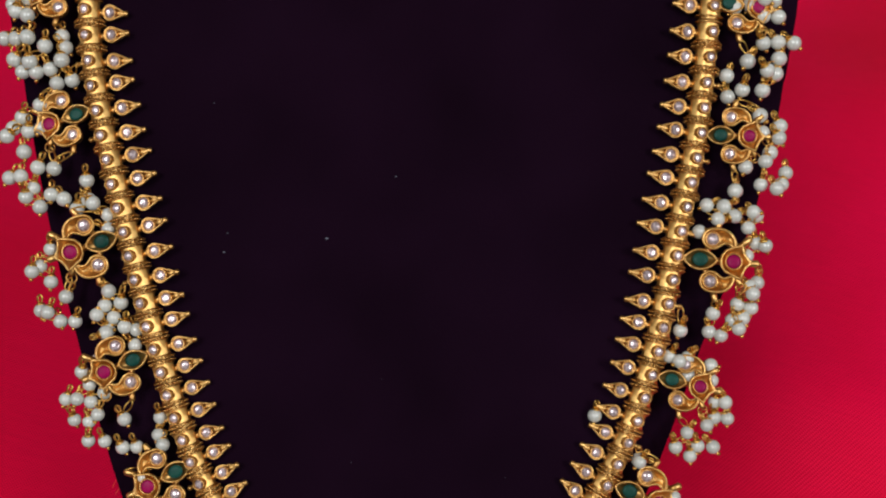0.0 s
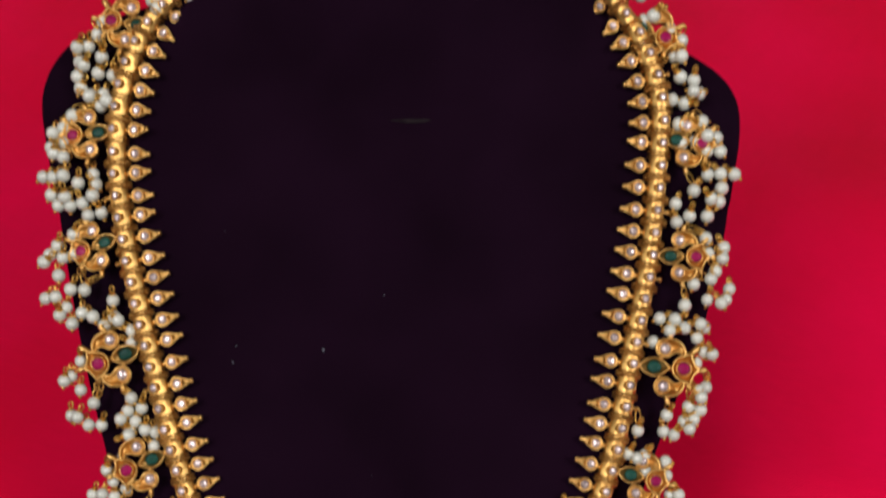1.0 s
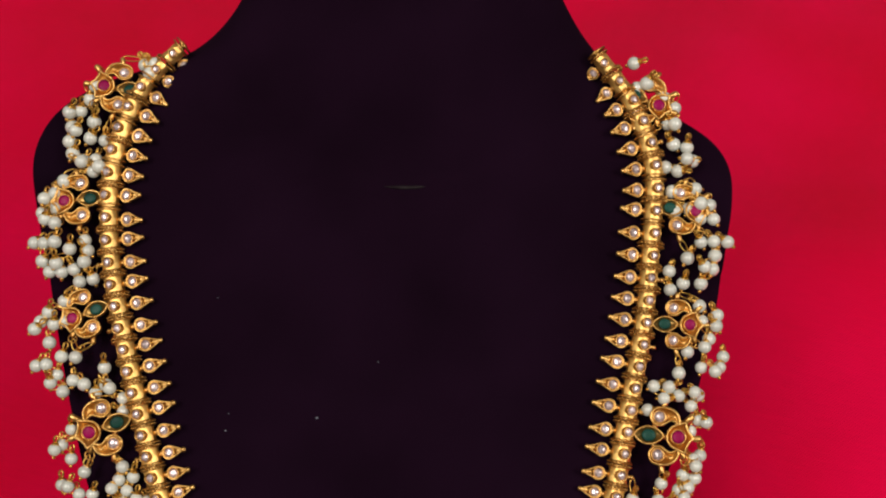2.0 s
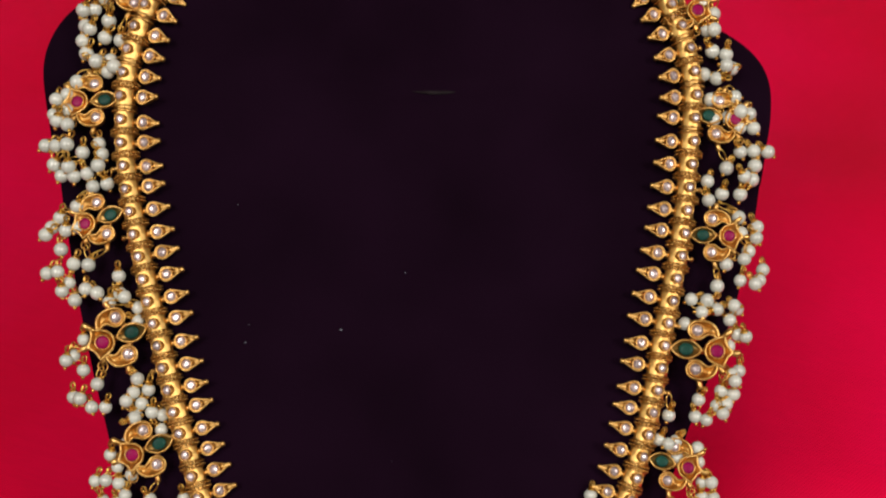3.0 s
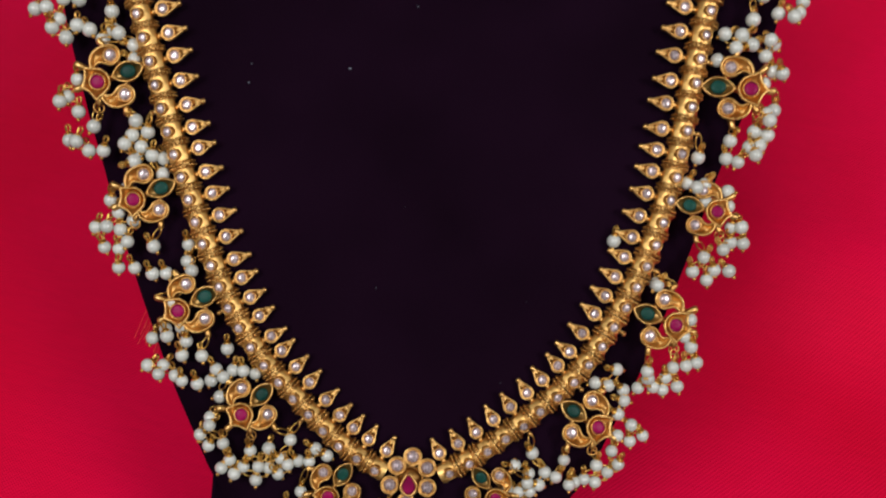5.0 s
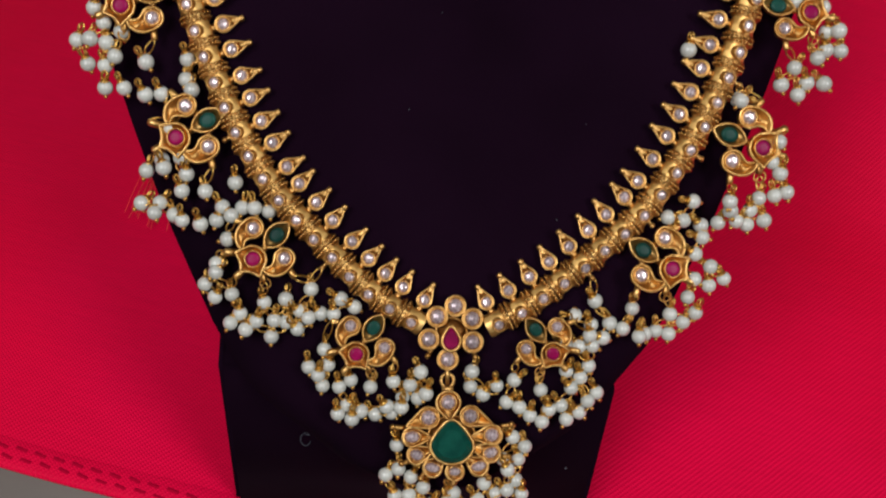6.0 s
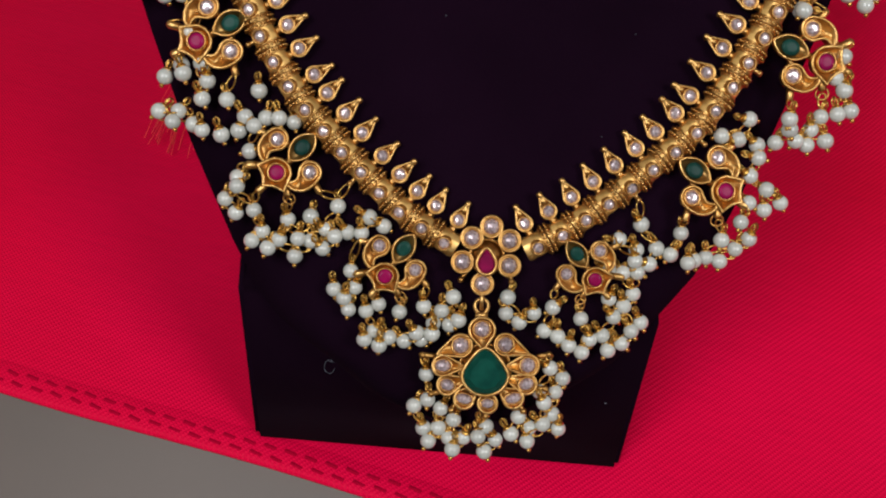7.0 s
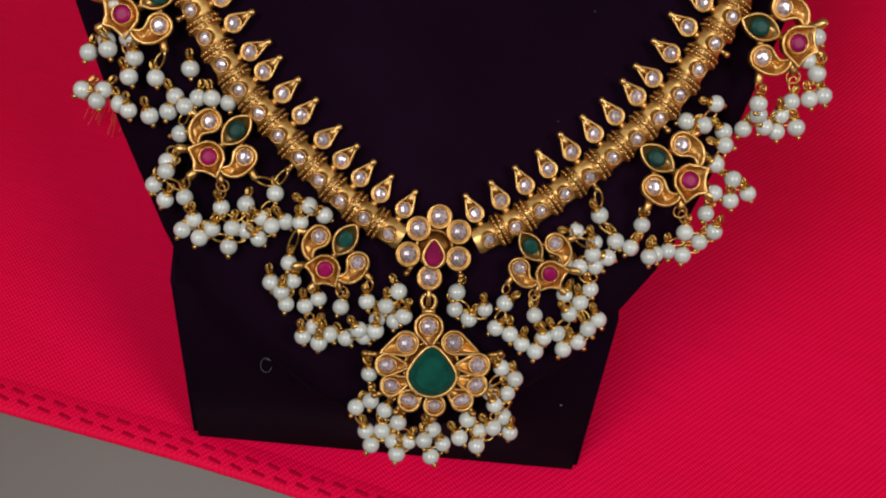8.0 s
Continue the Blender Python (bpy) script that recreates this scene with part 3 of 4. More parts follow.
def pearl_row(owner, back, spots, about):
    """Pearls at places of the leaning front, later ones lying over earlier ones; owner's own turn is undone by back."""
    for x, y in spots:
        k = grow(y)
        z = rest(x, y) + 2.0 * k
        for px, py, pz in placed:
            d = math.hypot(px - x, py - y)
            if d < 3.7 * k:
                z = max(z, pz + math.sqrt((3.9 * k) ** 2 - d * d) * 0.62)
        z = min(z, rest(x, y) + 8.5)
        placed.append((x, y, z))
        here = Vector((x * MM, y * MM, z * MM))
        turn = math.atan2(x - about[0], -(y - about[1]) + 6) * 0.5 + spare.uniform(-0.6, 0.6)
        m = Matrix.Translation(here) @ Matrix.Rotation(turn, 4, "Z") @ Matrix.Rotation(radians(spare.uniform(-25, 25)), 4, "X") @ Matrix.Scale(k * spare.uniform(0.96, 1.03), 4)
        put("pearl", PEARL_MESH, owner, back @ m)
        put("pin", PIN, owner, back @ m)


def wire_loop(owner, back, a, b):
    """A slack loop of wire from a to b, in metres."""
    bm = bmesh.new()
    a, b = Vector(a), Vector(b)
    side = (b - a).cross(Vector((0, 0, 1)))
    side = side.normalized() * 0.9 * MM if side.length > 1e-9 else Vector((0.001, 0, 0))
    mid, arm = (a + b) / 2, (b - a) / 2
    rise = Vector((0, 0, 0.5 * MM))
    sweep(bm, [mid + arm * math.cos(q) + side * math.sin(q) + rise * math.sin(2 * q) for q in [k * math.tau / 12 for k in range(12)]], 0.25 * MM, 5, True)
    put("wire_loop", mesh_of("wire_loop", bm, WIRE), owner, back)


RUBY_AT = 9.1


def charm_frame():
    """Gold setting: an almond at the origin, two commas beside it, a tulip-shaped middle beyond, and four pegs."""
    bm = bmesh.new()
    almond = []
    for k in range(24):
        a = k * math.tau / 24
        almond.append((4.5 * math.cos(a) * MM, 2.75 * math.sin(a) * (0.35 + 0.65 * abs(math.sin(a))) * MM))
    cup(bm, almond, -2.4 * MM, 0.5 * MM, 0.36 * MM, 0.6 * MM)
    for s in (1, -1):
        cup(bm, paisley((3.1 * MM, 6.0 * s * MM), (7.6 * MM, 8.0 * s * MM), (9.2 * MM, 3.9 * s * MM), 2.75 * MM), -2.6 * MM, 0.8 * MM, 0.42 * MM, 0.9 * MM)
        collet(bm, (3.1 * MM, 5.9 * s * MM, 0.2 * MM), 1.76 * MM, 0.6 * MM)
        ball(bm, (5.9 * MM, 6.2 * s * MM, 0.0), 0.5 * MM)
        sweep(bm, [(4.0 * MM, 8.0 * s * MM, -0.9 * MM), (4.9 * MM, 11.2 * s * MM, -0.6 * MM), (4.95 * MM, 11.6 * s * MM, -0.6 * MM)], [0.95 * MM, 0.9 * MM, 0.5 * MM], 9)
        sweep(bm, [(1.2 * MM, 2.0 * s * MM, -1.2 * MM), (2.5 * MM, 4.0 * s * MM, -1.2 * MM)], 0.9 * MM, 6)
    flame = [(5.6, 0), (5.9, 1.5), (6.9, 2.9), (8.6, 3.7), (11.2, 4.8), (11.6, 3.0), (12.3, 1.5), (13.9, 0.0), (12.3, -1.5), (11.6, -3.0), (11.2, -4.8),
             (8.6, -3.7), (6.9, -2.9), (5.9, -1.5)]
    cup(bm, [(x * MM, y * MM) for x, y in flame], -2.2 * MM, 1.1 * MM, 0.42 * MM, 0.8 * MM)
    sweep(bm, [(12.6 * MM, 0, -0.6 * MM), (15.9 * MM, 0, -0.2 * MM), (16.4 * MM, 0, -0.2 * MM)], [0.95 * MM, 1.05 * MM, 0.5 * MM], 9)
    collet(bm, (RUBY_AT * MM, 0, 0.4 * MM), 2.0 * MM, 1.2 * MM)
    sweep(bm, [(3.6 * MM, 0, -0.9 * MM), (6.4 * MM, 0, -0.7 * MM)], 1.0 * MM, 6)
    return mesh_of("charm", bm, GOLD)


def side_peg_mesh():
    """The short peg under the red stone, with its wire ring."""
    bm = bmesh.new()
    sweep(bm, [(9.6 * MM, 3.2 * MM, -0.6 * MM), (11.2 * MM, 5.9 * MM, -0.4 * MM), (11.5 * MM, 6.5 * MM, -0.4 * MM)], [0.85 * MM, 1.0 * MM, 0.5 * MM], 9)
    sweep(bm, [((11.6 + 1.3 * math.cos(a)) * MM, (6.9 + 1.5 * math.sin(a)) * MM, (-0.4 + 0.7 * math.cos(a)) * MM) for a in [k * math.tau / 14 for k in range(14)]],
          0.26 * MM, 5, True)
    return mesh_of("peg", bm, GOLD_DARK)


def far_peg_mesh():
    """The longer peg at the upper corner beside the red stone."""
    bm = bmesh.new()
    sweep(bm, [(10.5 * MM, -4.0 * MM, -0.6 * MM), (13.2 * MM, -6.8 * MM, -0.2 * MM), (13.6 * MM, -7.2 * MM, -0.2 * MM)], [0.95 * MM, 1.05 * MM, 0.5 * MM], 9)
    return mesh_of("peg", bm, GOLD)


CHARM, SIDE_PEG, FAR_PEG = charm_frame(), side_peg_mesh(), far_peg_mesh()


def cabochon(name, mat, r, tall, axes=(1, 1)):
    """A flat-topped glass disc with a narrow bevel."""
    bm = bmesh.new()
    lathe(bm, [(r, 0), (r, tall * 0.6), (r * 0.86, tall * 0.97), (r * 0.5, tall), (0, tall * 1.03)], 20, axes=axes)
    return mesh_of(name, bm, mat)


RUBY_STONE = cabochon("ruby", RUBY, 1.95 * MM, 1.0 * MM)
EMERALD_STONE = cabochon("emerald", EMERALD_SMALL, 2.05 * MM, 0.9 * MM, (1.08, 0.95))


def charm(green, red, spots):
    """A charm beside the strand: place of its green and of its red stone, and of its pearls."""
    g, r = Vector(green), Vector(red)
    ang = math.atan2(r.y - g.y, r.x - g.x)
    k = grow(g.y) * min(1.05, max(0.85, (r - g).length / (RUBY_AT * grow(g.y))))
    lift = Matrix.Translation((g.x * MM, g.y * MM, (rest(g.x, g.y) + 3.9) * MM)) @ Matrix.Rotation(ang, 4, "Z")
    lift = lift @ Matrix.Rotation(radians(spare.uniform(-8, 8)), 4, "X") @ Matrix.Rotation(radians(spare.uniform(-6, 6)), 4, "Y") @ Matrix.Scale(k, 4)
    body = put("charm", CHARM, necklace, lift, "gold flower charm with pearl clusters")
    put("emerald", EMERALD_STONE, body, pose(0, 0, -0.05 * MM), "green glass stone")
    put("ruby", RUBY_STONE, body, pose(RUBY_AT * MM, 0, 0.5 * MM), "dark red glass stone")
    for s in (1, -1):
        put("white_stone", STONE_BIG, body, pose(3.1 * MM, 5.9 * s * MM, 0.25 * MM, 0, 0, spare.uniform(0, 45)))
    down = -1 if g.x > 0 else 1  # local side that hangs lower
    for peg in (SIDE_PEG, FAR_PEG):
        put("peg", peg, body, Matrix.Diagonal((1, down, 1, 1)))
    back = lift.inverted()
    start = len(placed)
    pearl_row(body, back, spots, (r.x, r.y))
    mine = placed[start:]
    for px, py in ((4.95, 11.2), (4.95, -11.2), (16.2, 0.0), (13.4, -7.0 * down), (11.5, 6.8 * down)):
        tip = lift @ Vector((px * MM, py * MM, 0))
        near = min(mine, key=lambda q: (q[0] * MM - tip.x) ** 2 + ((q[1] + 2) * MM - tip.y) ** 2)
        end = Vector((near[0] * MM, (near[1] + 2.2) * MM, near[2] * MM))
        if (end - tip).length < 0.012:
            wire_loop(body, back, tip, end)
    for i, a in enumerate(mine):
        lower = [b for b in mine if 2.2 < a[1] - b[1] < 6.5 and abs(a[0] - b[0]) < 4.2]
        for b in lower[:2]:
            wire_loop(body, back, Vector((a[0], a[1] - 1.9, a[2] + 0.4)) * MM, Vector((b[0], b[1] + 1.9, b[2] + 0.6)) * MM)
    return body


charm((-21.8, 7.1), (-26.5, 0.1), [(-35.8, -8.8), (-35.3, 1.1), (-39.5, -3.6), (-34.2, -3.1), (-36.9, -5.7), (-28.1, -7.3), (-31.3, -9.1), (-29.3,
       -14.1), (-31.6, -16.2), (-25.4, -15.8), (-27.8, -17.7), (-22.8, -9.2), (-21.5, -16.6), (-14.1, -12.0), (-16.6, -7.7), (-17.2, -16.1), (-18.3,
       -14.3), (-14.4, -14.5)])
charm((22.0, 6.4), (26.7, 0.0), [(32.8, 10.1), (38.3, 14.0), (37.2, 7.5), (42.3, 7.9), (37.6, 1.8), (36.7, 4.8), (40.4, 4.0), (30.4, 2.4), (33.9,
       1.7), (36.6, -3.7), (30.5, -5.1), (31.8, -9.7), (34.3, -6.9), (38.7, -11.0), (29.0, -14.5), (36.2, -13.1), (34.0, -16.4), (30.5, -18.3), (16.3,
       -7.5), (14.2, -13.5), (17.7, -14.9), (23.5, -10.3), (25.7, -15.4), (20.5, -17.1), (23.7, -18.7)])
charm((-47.6, 32.2), (-53.9, 25.8), [(-61.2, 31.1), (-64.2, 24.5), (-64.1, 22.3), (-67.4, 19.0), (-64.7, 15.5), (-60.1, 16.2), (-57.9, 11.0), (-60.5,
       8.5), (-53.6, 8.9), (-56.4, 6.7), (-51.4, 14.0), (-45.5, 8.6), (-48.6, 9.2), (-49.6, 4.7), (-45.6, 14.8), (-42.4, 6.8), (-41.7, 11.6), (-36.2,
       10.9), (-39.3, 9.9), (-38.7, 17.5), (-32.6, 10.8), (-30.7, 14.8), (-27.0, 12.6)])
charm((51.0, 27.8), (58.8, 22.7), [(58.0, 36.6), (62.3, 35.8), (67.0, 34.4), (67.1, 31.2), (64.9, 40.9), (65.4, 26.7), (69.7, 23.2), (65.3, 19.8),
       (69.2, 18.1), (73.3, 19.9), (63.5, 14.9), (65.6, 10.7), (62.2, 8.1), (58.7, 10.3), (54.8, 5.8), (58.3, 4.9), (48.4, 11.9), (45.9, 6.4), (51.6,
       5.1), (49.8, 4.6)])
charm((-65.8, 63.0), (-74.2, 58.4), [(-82.7, 49.6), (-78.5, 52.5), (-73.4, 53.1), (-72.0, 48.7), (-76.4, 60.8), (-77.7, 50.4), (-73.3, 44.2), (-67.0,
       44.0), (-84.2, 40.9), (-79.2, 41.0), (-80.4, 38.3), (-75.4, 37.7), (-68.4, 35.2), (-73.0, 36.3), (-62.4, 39.8), (-64.0, 36.3), (-57.0, 39.6),
       (-59.9, 37.5), (-58.9, 46.4), (-53.6, 39.5), (-49.9, 38.6)])
charm((74.1, 58.8), (83.1, 55.3), [(76.9, 68.3), (88.1, 56.9), (86.2, 51.5), (88.2, 48.4), (90.2, 43.3), (82.7, 41.7), (86.7, 42.4), (80.3, 38.5),
       (84.1, 35.7), (79.4, 34.6), (76.3, 35.6), (71.6, 35.1), (74.4, 38.4), (73.8, 40.9)])
charm((-99.3, 173.3), (-107.6, 170.1), [(-111.2, 176.3), (-116.7, 172.4), (-119.4, 168.9), (-114.6, 168.1), (-110.4, 169.1), (-120.7, 166.2), (-115.9,
       161.5), (-111.4, 156.7), (-106.4, 156.4), (-120.2, 153.3), (-116.3, 153.7), (-112.7, 150.2), (-114.4, 147.3), (-107.0, 148.2), (-110.4, 144.3),
       (-103.0, 146.9), (-96.0, 152.8), (-98.8, 143.8), (-95.2, 146.7), (-93.3, 145.6)])
charm((-90.4, 133.7), (-99.8, 130.3), [(-89.0, 142.1), (-88.9, 137.7), (-106.7, 131.2), (-109.9, 125.7), (-111.7, 124.1), (-106.4, 121.0), (-101.6,
       116.4), (-109.2, 112.0), (-106.6, 111.5), (-103.1, 108.7), (-98.5, 108.8), (-89.4, 113.8), (-88.3, 118.3), (-91.5, 110.9), (-84.4, 114.8),
       (-86.5, 110.1), (-88.2, 106.3), (-79.3, 106.4), (-82.7, 107.3)])
charm((-79.8, 97.1), (-88.4, 93.4), [(-88.2, 105.4), (-79.7, 101.6), (-96.1, 93.2), (-91.1, 96.8), (-93.6, 89.3), (-88.9, 86.8), (-100.8, 84.6),
       (-97.1, 84.8), (-93.0, 83.9), (-98.0, 78.3), (-93.4, 77.8), (-90.5, 80.1), (-93.5, 71.9), (-88.4, 71.8), (-82.5, 78.7), (-78.4, 70.2), (-82.8,
       70.0), (-71.3, 79.4), (-71.8, 74.0), (-70.1, 71.1)])
charm((101.7, 169.3), (110.2, 169.1), [(120.6, 172.6), (114.4, 175.8), (115.2, 170.4), (120.0, 168.7), (117.6, 164.2), (115.7, 161.3), (109.9, 159.6),
       (122.4, 157.9), (114.7, 154.1), (120.8, 154.2), (118.9, 152.7), (106.7, 152.1)])
charm((95.5, 130.5), (105.6, 129.7), [(97.8, 147.5), (95.5, 139.2), (103.2, 147.2), (101.3, 143.2), (106.6, 144.2), (113.3, 144.5), (111.8, 145.4),
       (110.8, 140.6), (113.3, 135.9), (115.6, 135.0), (110.2, 131.8), (113.6, 123.5), (111.1, 122.3), (111.3, 120.0), (111.7, 115.7), (107.5, 116.8),
       (109.2, 112.4), (105.6, 111.8), (107.3, 109.2), (99.9, 113.8), (98.7, 108.1), (102.1, 107.0), (89.8, 108.4)])
charm((87.0, 93.2), (95.5, 91.1), [(86.4, 100.4), (92.1, 99.9), (89.2, 98.9), (99.3, 97.7), (92.3, 94.3), (99.6, 93.0), (96.0, 91.5), (100.6, 86.5),
       (103.4, 86.5), (100.5, 81.6), (104.5, 81.3), (97.9, 79.3), (100.1, 72.5), (92.1, 76.8), (88.5, 72.3), (95.4, 72.8), (93.0, 69.6), (63.4, 81.7),
       (77.0, 67.9)])
charm((-90.2, 252.8), (-97.0, 253.7), [(-86.1, 263.1), (-82.1, 263.2), (-83.5, 259.2), (-99.8, 256.9), (-102.8, 254.2), (-105.0, 249.7), (-108.4,
       245.4), (-111.7, 244.5), (-111.1, 239.4), (-103.3, 241.4), (-109.1, 237.8), (-104.4, 235.4), (-99.0, 234.5), (-111.9, 234.1), (-110.5, 229.7),
       (-106.6, 227.1), (-102.1, 227.4)])
charm((-103.1, 213.1), (-111.5, 212.2), [(-102.5, 223.1), (-106.4, 226.3), (-100.0, 224.4), (-113.2, 219.6), (-116.3, 215.1), (-119.6, 212.9),
       (-120.5, 207.9), (-115.7, 209.5), (-118.8, 205.5), (-114.9, 203.9), (-122.9, 197.1), (-119.0, 196.9), (-114.9, 197.2), (-104.8, 198.1),
       (-110.2, 195.0), (-103.3, 194.3), (-119.7, 190.6), (-112.7, 186.7), (-117.0, 186.7), (-114.2, 189.6), (-104.1, 190.2), (-108.3, 187.7),
       (-106.1, 183.2), (-101.3, 184.3)])
charm((92.2, 251.8), (98.8, 248.8), [(92.6, 264.6), (93.3, 254.9), (96.5, 256.0), (102.9, 251.3), (106.8, 247.5), (104.3, 241.7), (106.3, 241.1),
       (106.2, 234.2), (111.0, 233.0)])
charm((104.3, 210.8), (112.8, 209.7), [(112.9, 228.1), (110.5, 228.5), (107.5, 224.4), (103.1, 225.8), (105.4, 216.9), (113.8, 218.0), (111.2, 210.7),
       (106.2, 209.8), (118.8, 212.0), (115.3, 212.4), (115.2, 207.3), (120.1, 207.0), (120.0, 199.0), (115.4, 198.7), (124.9, 198.8), (110.5, 192.9),
       (103.9, 188.2), (120.3, 193.8), (119.2, 189.0), (116.2, 189.7), (108.8, 183.9), (104.2, 181.6), (115.1, 183.8)])

# ---- middle flower and pendant ----


def setting(name, outline, at, stone, stone_mat, parent, z, axes=(1, 1), label="", turn=0.0):
    bm = bmesh.new()
    cup(bm, [(x * MM, y * MM) for x, y in outline], (z - 3.2) * MM, (z + 0.2) * MM, 0.38 * MM, 0.6 * MM)
    ob = part(name, bm, GOLD, parent)
    bm = bmesh.new()
    collet(bm, (0, 0, 0), stone * MM, 0.9 * MM, axes)
    put("bezel", mesh_of("bezel", bm, GOLD), ob, pose(at[0] * MM, at[1] * MM, (z - 0.2) * MM, 0, 0, turn))
    put("white_stone", stone_mesh("white_stone", stone_mat, stone * MM, stone * 0.75 * MM, axes), ob, pose(at[0] * MM, at[1] * MM, (z - 0.1) * MM, 0, 0, turn), label)
    return ob


def ring_outline(cx, cy, r, n=18):
    return [(cx + r * math.cos(k * math.tau / n), cy + r * math.sin(k * math.tau / n)) for k in range(n)]


def gem(name, mat, cx, cy, wide, high, z, tall, parent, label):
    """A teardrop with its point up, cut with a broad flat table and large bevels, in a deep gold bezel."""

    def outline(n):
        out = []
        for k in range(n):
            a = k * math.tau / n
            w = math.sin(a) * (1 if math.cos(a) < 0 else 1 - 0.42 * math.cos(a))
            out.append((w, math.cos(a) * (1.12 if math.cos(a) > 0 else 0.88)))
        return out
    cut = outline(10)
    bm = bmesh.new()
    rings = []
    for f, h in ((1.0, 0.0), (0.99, tall * 0.35), (0.72, tall)):
        rings.append([bm.verts.new(((cx + x * wide * f) * MM, (cy + (y * f - 0.04 * (1 - f)) * high) * MM, (z + h) * MM)) for x, y in (outline(30) if f > 0.8 else cut)])
    for k in range(30):
        j = (k + 1) % 30
        bm.faces.new((rings[0][k], rings[0][j], rings[1][j], rings[1][k]))
    for k in range(10):
        j = (k + 1) % 10
        low = [rings[1][(3 * k + i) % 30] for i in range(4)]
        bm.faces.new((*low, rings[2][j], rings[2][k]))
    bm.faces.new(rings[2])
    me = mesh_of(name, bm, mat, False)
    bm = bmesh.new()
    cup(bm, [((cx + x * wide * 1.08) * MM, (cy + y * high * 1.08) * MM) for x, y in outline(30)], (z - 3.2) * MM, (z + tall * 0.35) * MM, 0.45 * MM, 0.5 * MM)
    holder = part("gem_setting", bm, GOLD, parent)
    put(name, me, holder, None, label)


Z0 = 0.6
flower = put("middle_flower", None, necklace, None, "six-petalled gold flower with a red stone")
for x, y, r in ((0.3, 13.0, 2.0), (-4.6, 10.1, 2.0), (4.9, 9.5, 2.0), (-6.9, 4.0, 2.0), (4.9, 3.2, 2.0), (-1.8, -1.5, 2.0)):
    setting("petal", ring_outline(x, y, 2.7), (x, y), r, CRYSTAL, flower, Z0 + 0.5)
gem("ruby", RUBY, -0.9, 3.9, 2.35, 3.1, Z0 + 1.6, 1.2, flower, "pointed dark red stone")
bm = bmesh.new()
plate(bm, [(x * MM, y * MM) for x, y in ring_outline(-0.8, 5.5, 4.3)], (Z0 - 1.6) * MM, (Z0 - 0.4) * MM)
for x0, y0, x1, y1 in ((-5.8, 1.6, -7.2, -0.6), (5.0, 1.0, 5.6, -1.0)):
    sweep(bm, [(x0 * MM, y0 * MM, 0), (x1 * MM, y1 * MM, 0)], 0.65 * MM, 7)
    ball(bm, (x1 * MM, y1 * MM, 0), 0.85 * MM, 2)
part("back_plate", bm, GOLD_DARK, flower)
bm = bmesh.new()
sweep(bm, [((-1.9 + 1.7 * math.cos(a)) * MM, (-7.3 + 1.9 * math.sin(a)) * MM, 0.3 * MM) for a in [k * math.tau / 16 for k in range(16)]], 0.5 * MM, 7, True)
sweep(bm, [(-1.8 * MM, -3.6 * MM, 0.9 * MM), (-1.9 * MM, -5.2 * MM, 1.5 * MM), (-1.9 * MM, -8.2 * MM, 1.2 * MM)], 0.55 * MM, 7)
sweep(bm, [(-3.4 * MM, -9.6 * MM, 0.3 * MM), (-0.3 * MM, -9.6 * MM, 0.3 * MM)], 0.9 * MM, 8)
part("jump_ring", bm, GOLD, necklace, "round gold link")

pendant = put("pendant", None, necklace, None, "gold pendant with a large green stone and a pearl fringe")
setting("petal", drop_outline(-1.7, -13.2, 3.2, (-1.3, -18.2)), (-1.7, -13.0), 2.0, CRYSTAL, pendant, Z0 + 1.0)
for x, y, tip, r, ax, turn in ((-7.0, -17.3, (-13.2, -19.6), 1.95, (1, 1), 0), (4.3, -16.9, (10.6, -19.4), 1.85, (1, 1), 0),
                               (-11.5, -22.5, (-5.6, -22.8), 1.7, (1.15, 0.9), 0), (10.1, -22.1, (4.0, -22.6), 1.8, (1, 1), 0),
                               (-10.3, -27.4, (-4.8, -25.6), 1.6, (1.1, 0.9), -20), (9.8, -26.9, (3.6, -25.2), 1.6, (1.15, 0.9), 20),
                               (-6.0, -30.9, (-2.8, -28.2), 1.6, (1.25, 0.8), -12), (0.0, -32.0, (-0.6, -28.2), 1.5, (1.05, 0.8), 0),
                               (6.5, -30.6, (2.6, -28.0), 1.6, (1.25, 0.8), 15)):
    setting("petal", drop_outline(x, y, r + 0.9, tip), (x, y), r + 0.1, CRYSTAL, pendant, Z0 + 0.3, ax, turn=turn)
gem("emerald", EMERALD, -0.8, -24.3, 5.5, 5.6, Z0 + 1.6, 1.9, pendant, "large faceted green stone")
bm = bmesh.new()
plate(bm, [(x * MM, y * MM) for x, y in ring_outline(-0.8, -23.5, 6.6, 28)], (Z0 - 1.8) * MM, (Z0 - 0.6) * MM)
PEGS = ((-13.5, -20.2, -16.8, -20.0), (-12.0, -29.2, -14.4, -30.0), (-8.0, -32.2, -9.2, -34.0), (-0.4, -33.6, -0.4, -35.4), (8.0, -32.2, 9.2, -34.0),
        (12.0, -28.0, 14.6, -28.2), (12.2, -20.0, 15.4, -19.4))
for x0, y0, x1, y1 in PEGS:
    sweep(bm, [(x0 * MM, y0 * MM, 0), (x1 * MM, y1 * MM, 0)], 0.7 * MM, 7)
    ball(bm, (x1 * MM, y1 * MM, 0), 0.9 * MM, 2)
part("back_plate", bm, GOLD_DARK, pendant)
ID = Matrix.Identity(4)
pearl_row(flower, ID, [(-12.0, -8.7), (-9.9, -12.3), (-7.7, -10.9), (-9.1, -5.2)], (-9.0, -3.0))
pearl_row(flower, ID, [(4.4, -9.2), (4.8, -5.1), (11.5, -9.0), (7.8, -11.4)], (6.0, -3.0))
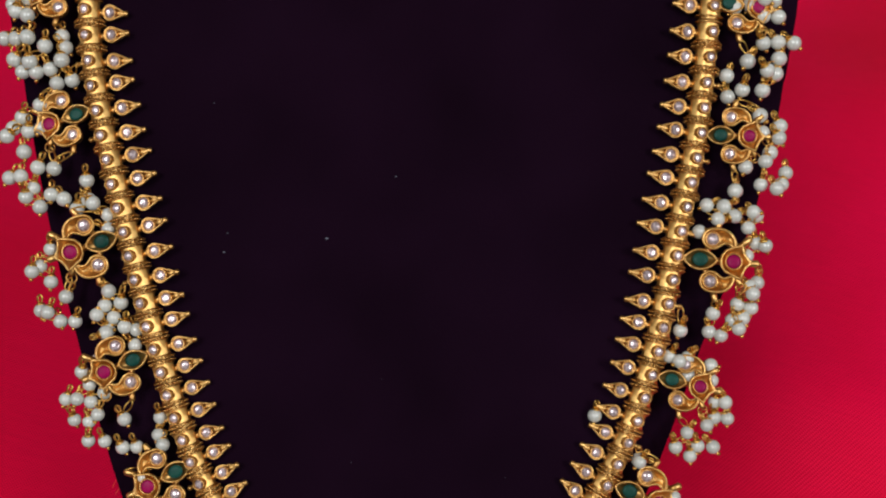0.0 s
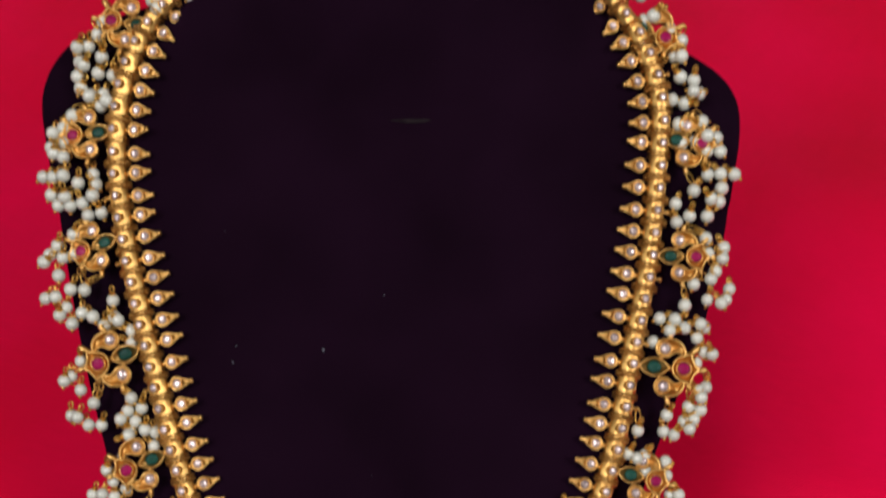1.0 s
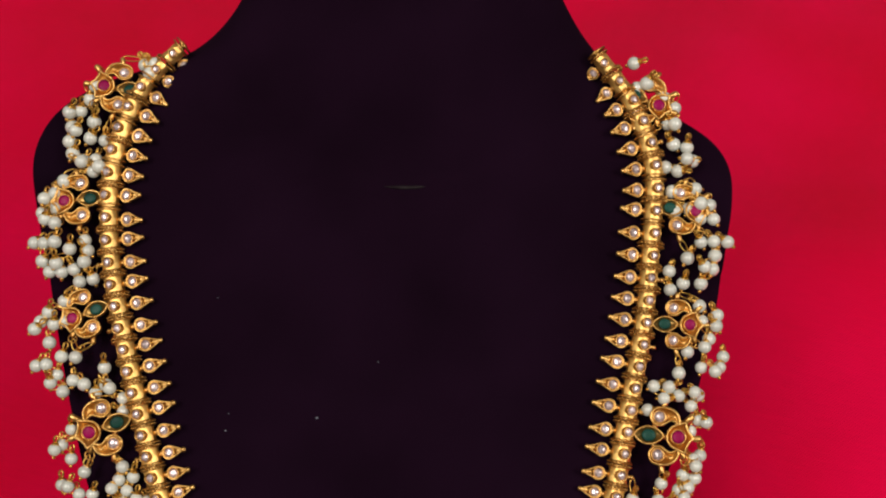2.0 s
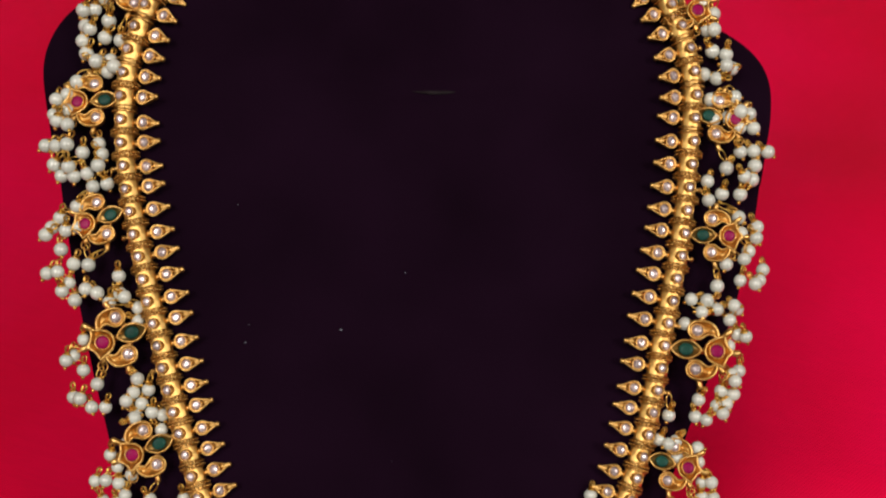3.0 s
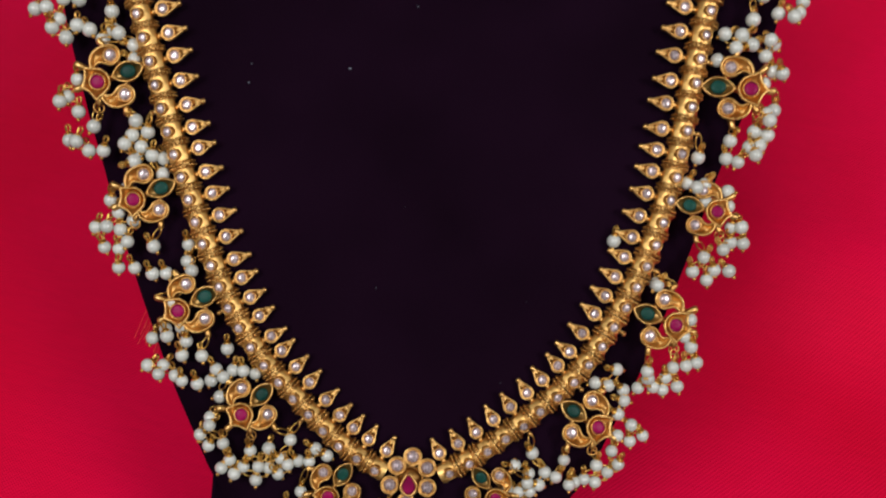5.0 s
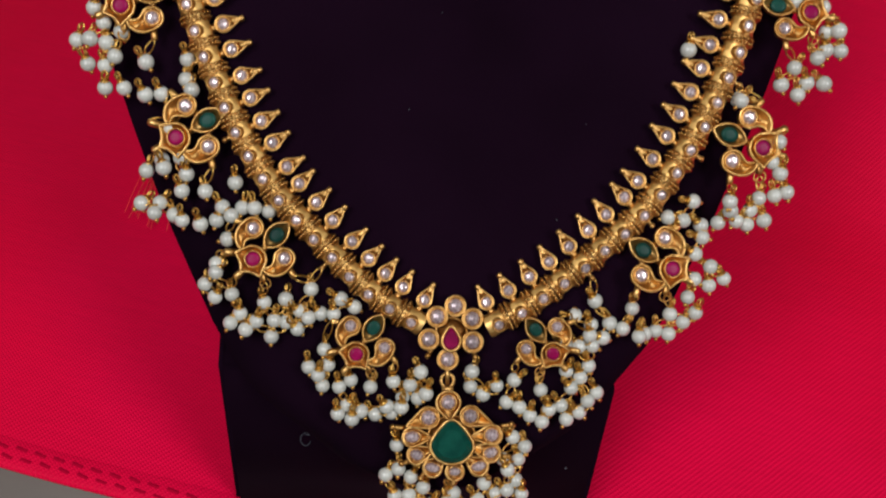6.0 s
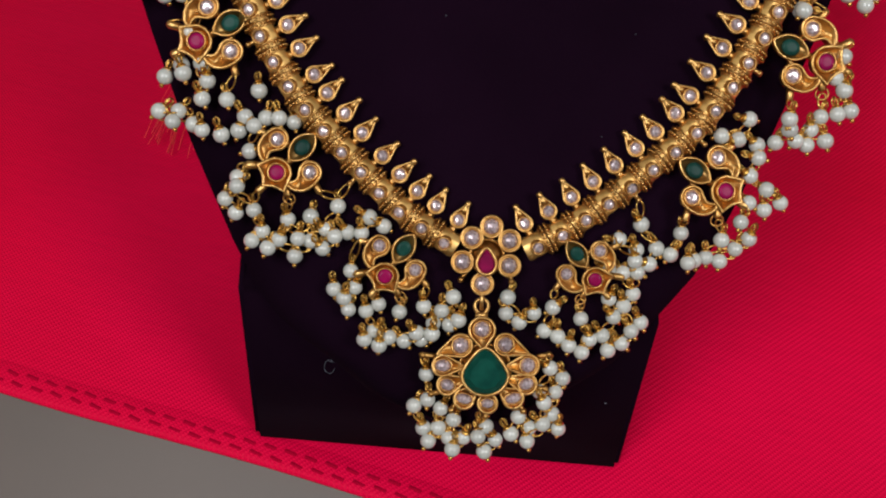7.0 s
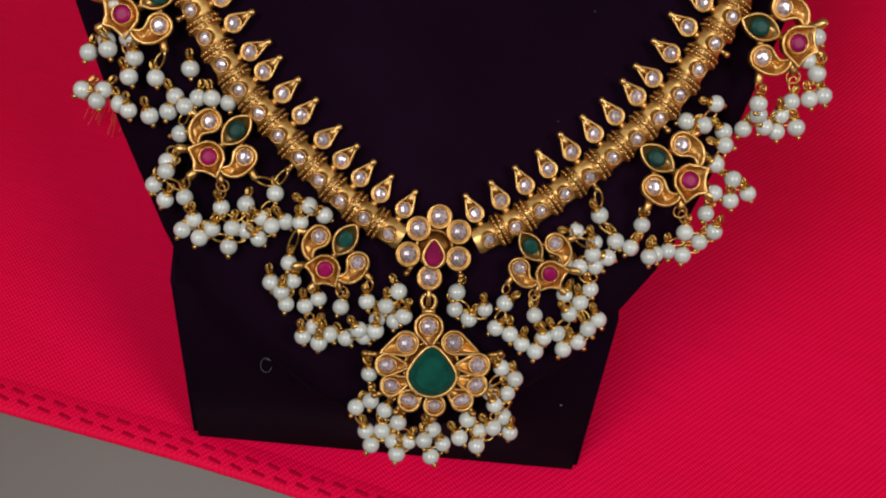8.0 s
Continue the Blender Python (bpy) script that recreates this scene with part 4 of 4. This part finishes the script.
pearl_row(pendant, ID, [(-15.7, -25.1), (-15.3, -31.7), (-18.8, -33.3), (-11.9, -33.9), (-8.6, -36.8), (-16.3, -39.0), (-12.5, -38.9), (-15.0, -42.2),
       (-9.8, -41.4), (-6.0, -41.3), (-8.8, -44.1), (-0.2, -38.4), (-2.3, -40.8), (2.2, -41.8), (-0.6, -44.9), (8.0, -35.8), (6.2, -40.2), (10.9,
       -38.5), (10.3, -41.9), (15.9, -23.1), (19.2, -25.7), (13.2, -29.1), (17.4, -29.2), (14.4, -31.8), (16.6, -34.9), (14.2, -37.4), (18.2, -38.7)],
       (-0.8, -24.0))
for x0, y0, x1, y1 in PEGS:
    near = min(placed[-27:], key=lambda q: (q[0] - x1) ** 2 + (q[1] + 2 - y1) ** 2)
    wire_loop(pendant, ID, Vector((x1, y1, 0)) * MM, Vector((near[0], near[1] + 2.2, near[2])) * MM)
for a in placed[-35:]:
    for b in [b for b in placed[-35:] if 2.2 < a[1] - b[1] < 6.5 and abs(a[0] - b[0]) < 4.2][:2]:
        wire_loop(pendant, ID, Vector((a[0], a[1] - 1.9, a[2] + 0.4)) * MM, Vector((b[0], b[1] + 1.9, b[2] + 0.6)) * MM)

# wires from the pegs of the tube beads to the pearls below them
for tip in peg_tips:
    under = [q for q in placed if abs(q[0] - tip[0]) < 4 and 2.5 < tip[1] - q[1] < 9]
    if under:
        q = max(under, key=lambda p: p[1])
        wire_loop(necklace, ID, Vector(tip) * MM, Vector((q[0], q[1] + 2.0, q[2])) * MM)

# ---- tassel of the cord, on the cloth behind the stand ----
tassel = tagged(new("tassel"), "orange-red thread tassel lying on the red cloth beside the stand", "tassel")
rng = random.Random(8)
for k in range(24):
    a = Vector((-0.100 + rng.uniform(-3, 3) * MM, 0.165 + rng.uniform(-3, 3) * MM, 0.010 + rng.uniform(0, 4) * MM))
    spread = rng.uniform(-1, 1)
    b = Vector((-0.106 + spread * 0.013, 0.118 + rng.uniform(-6, 10) * MM, 0.0025 + rng.uniform(0, 3) * MM))
    mid = (a + b) / 2 + Vector((spread * 0.003 + rng.uniform(-2, 2) * MM, 0, 0.003))
    bm = bmesh.new()
    sweep(bm, [a * (1 - t) ** 2 + mid * 2 * t * (1 - t) + b * t * t for t in [i / 7 for i in range(8)]], 0.00014, 4)
    part("thread", bm, TASSEL, tassel)
bm = bmesh.new()
sweep(bm, [(-0.100, 0.165, 0.012), (-0.097, 0.180, 0.02), (-0.08, 0.21, 0.06)], 0.0022, 8)
part("cord", bm, GOLD_DARK, tassel)
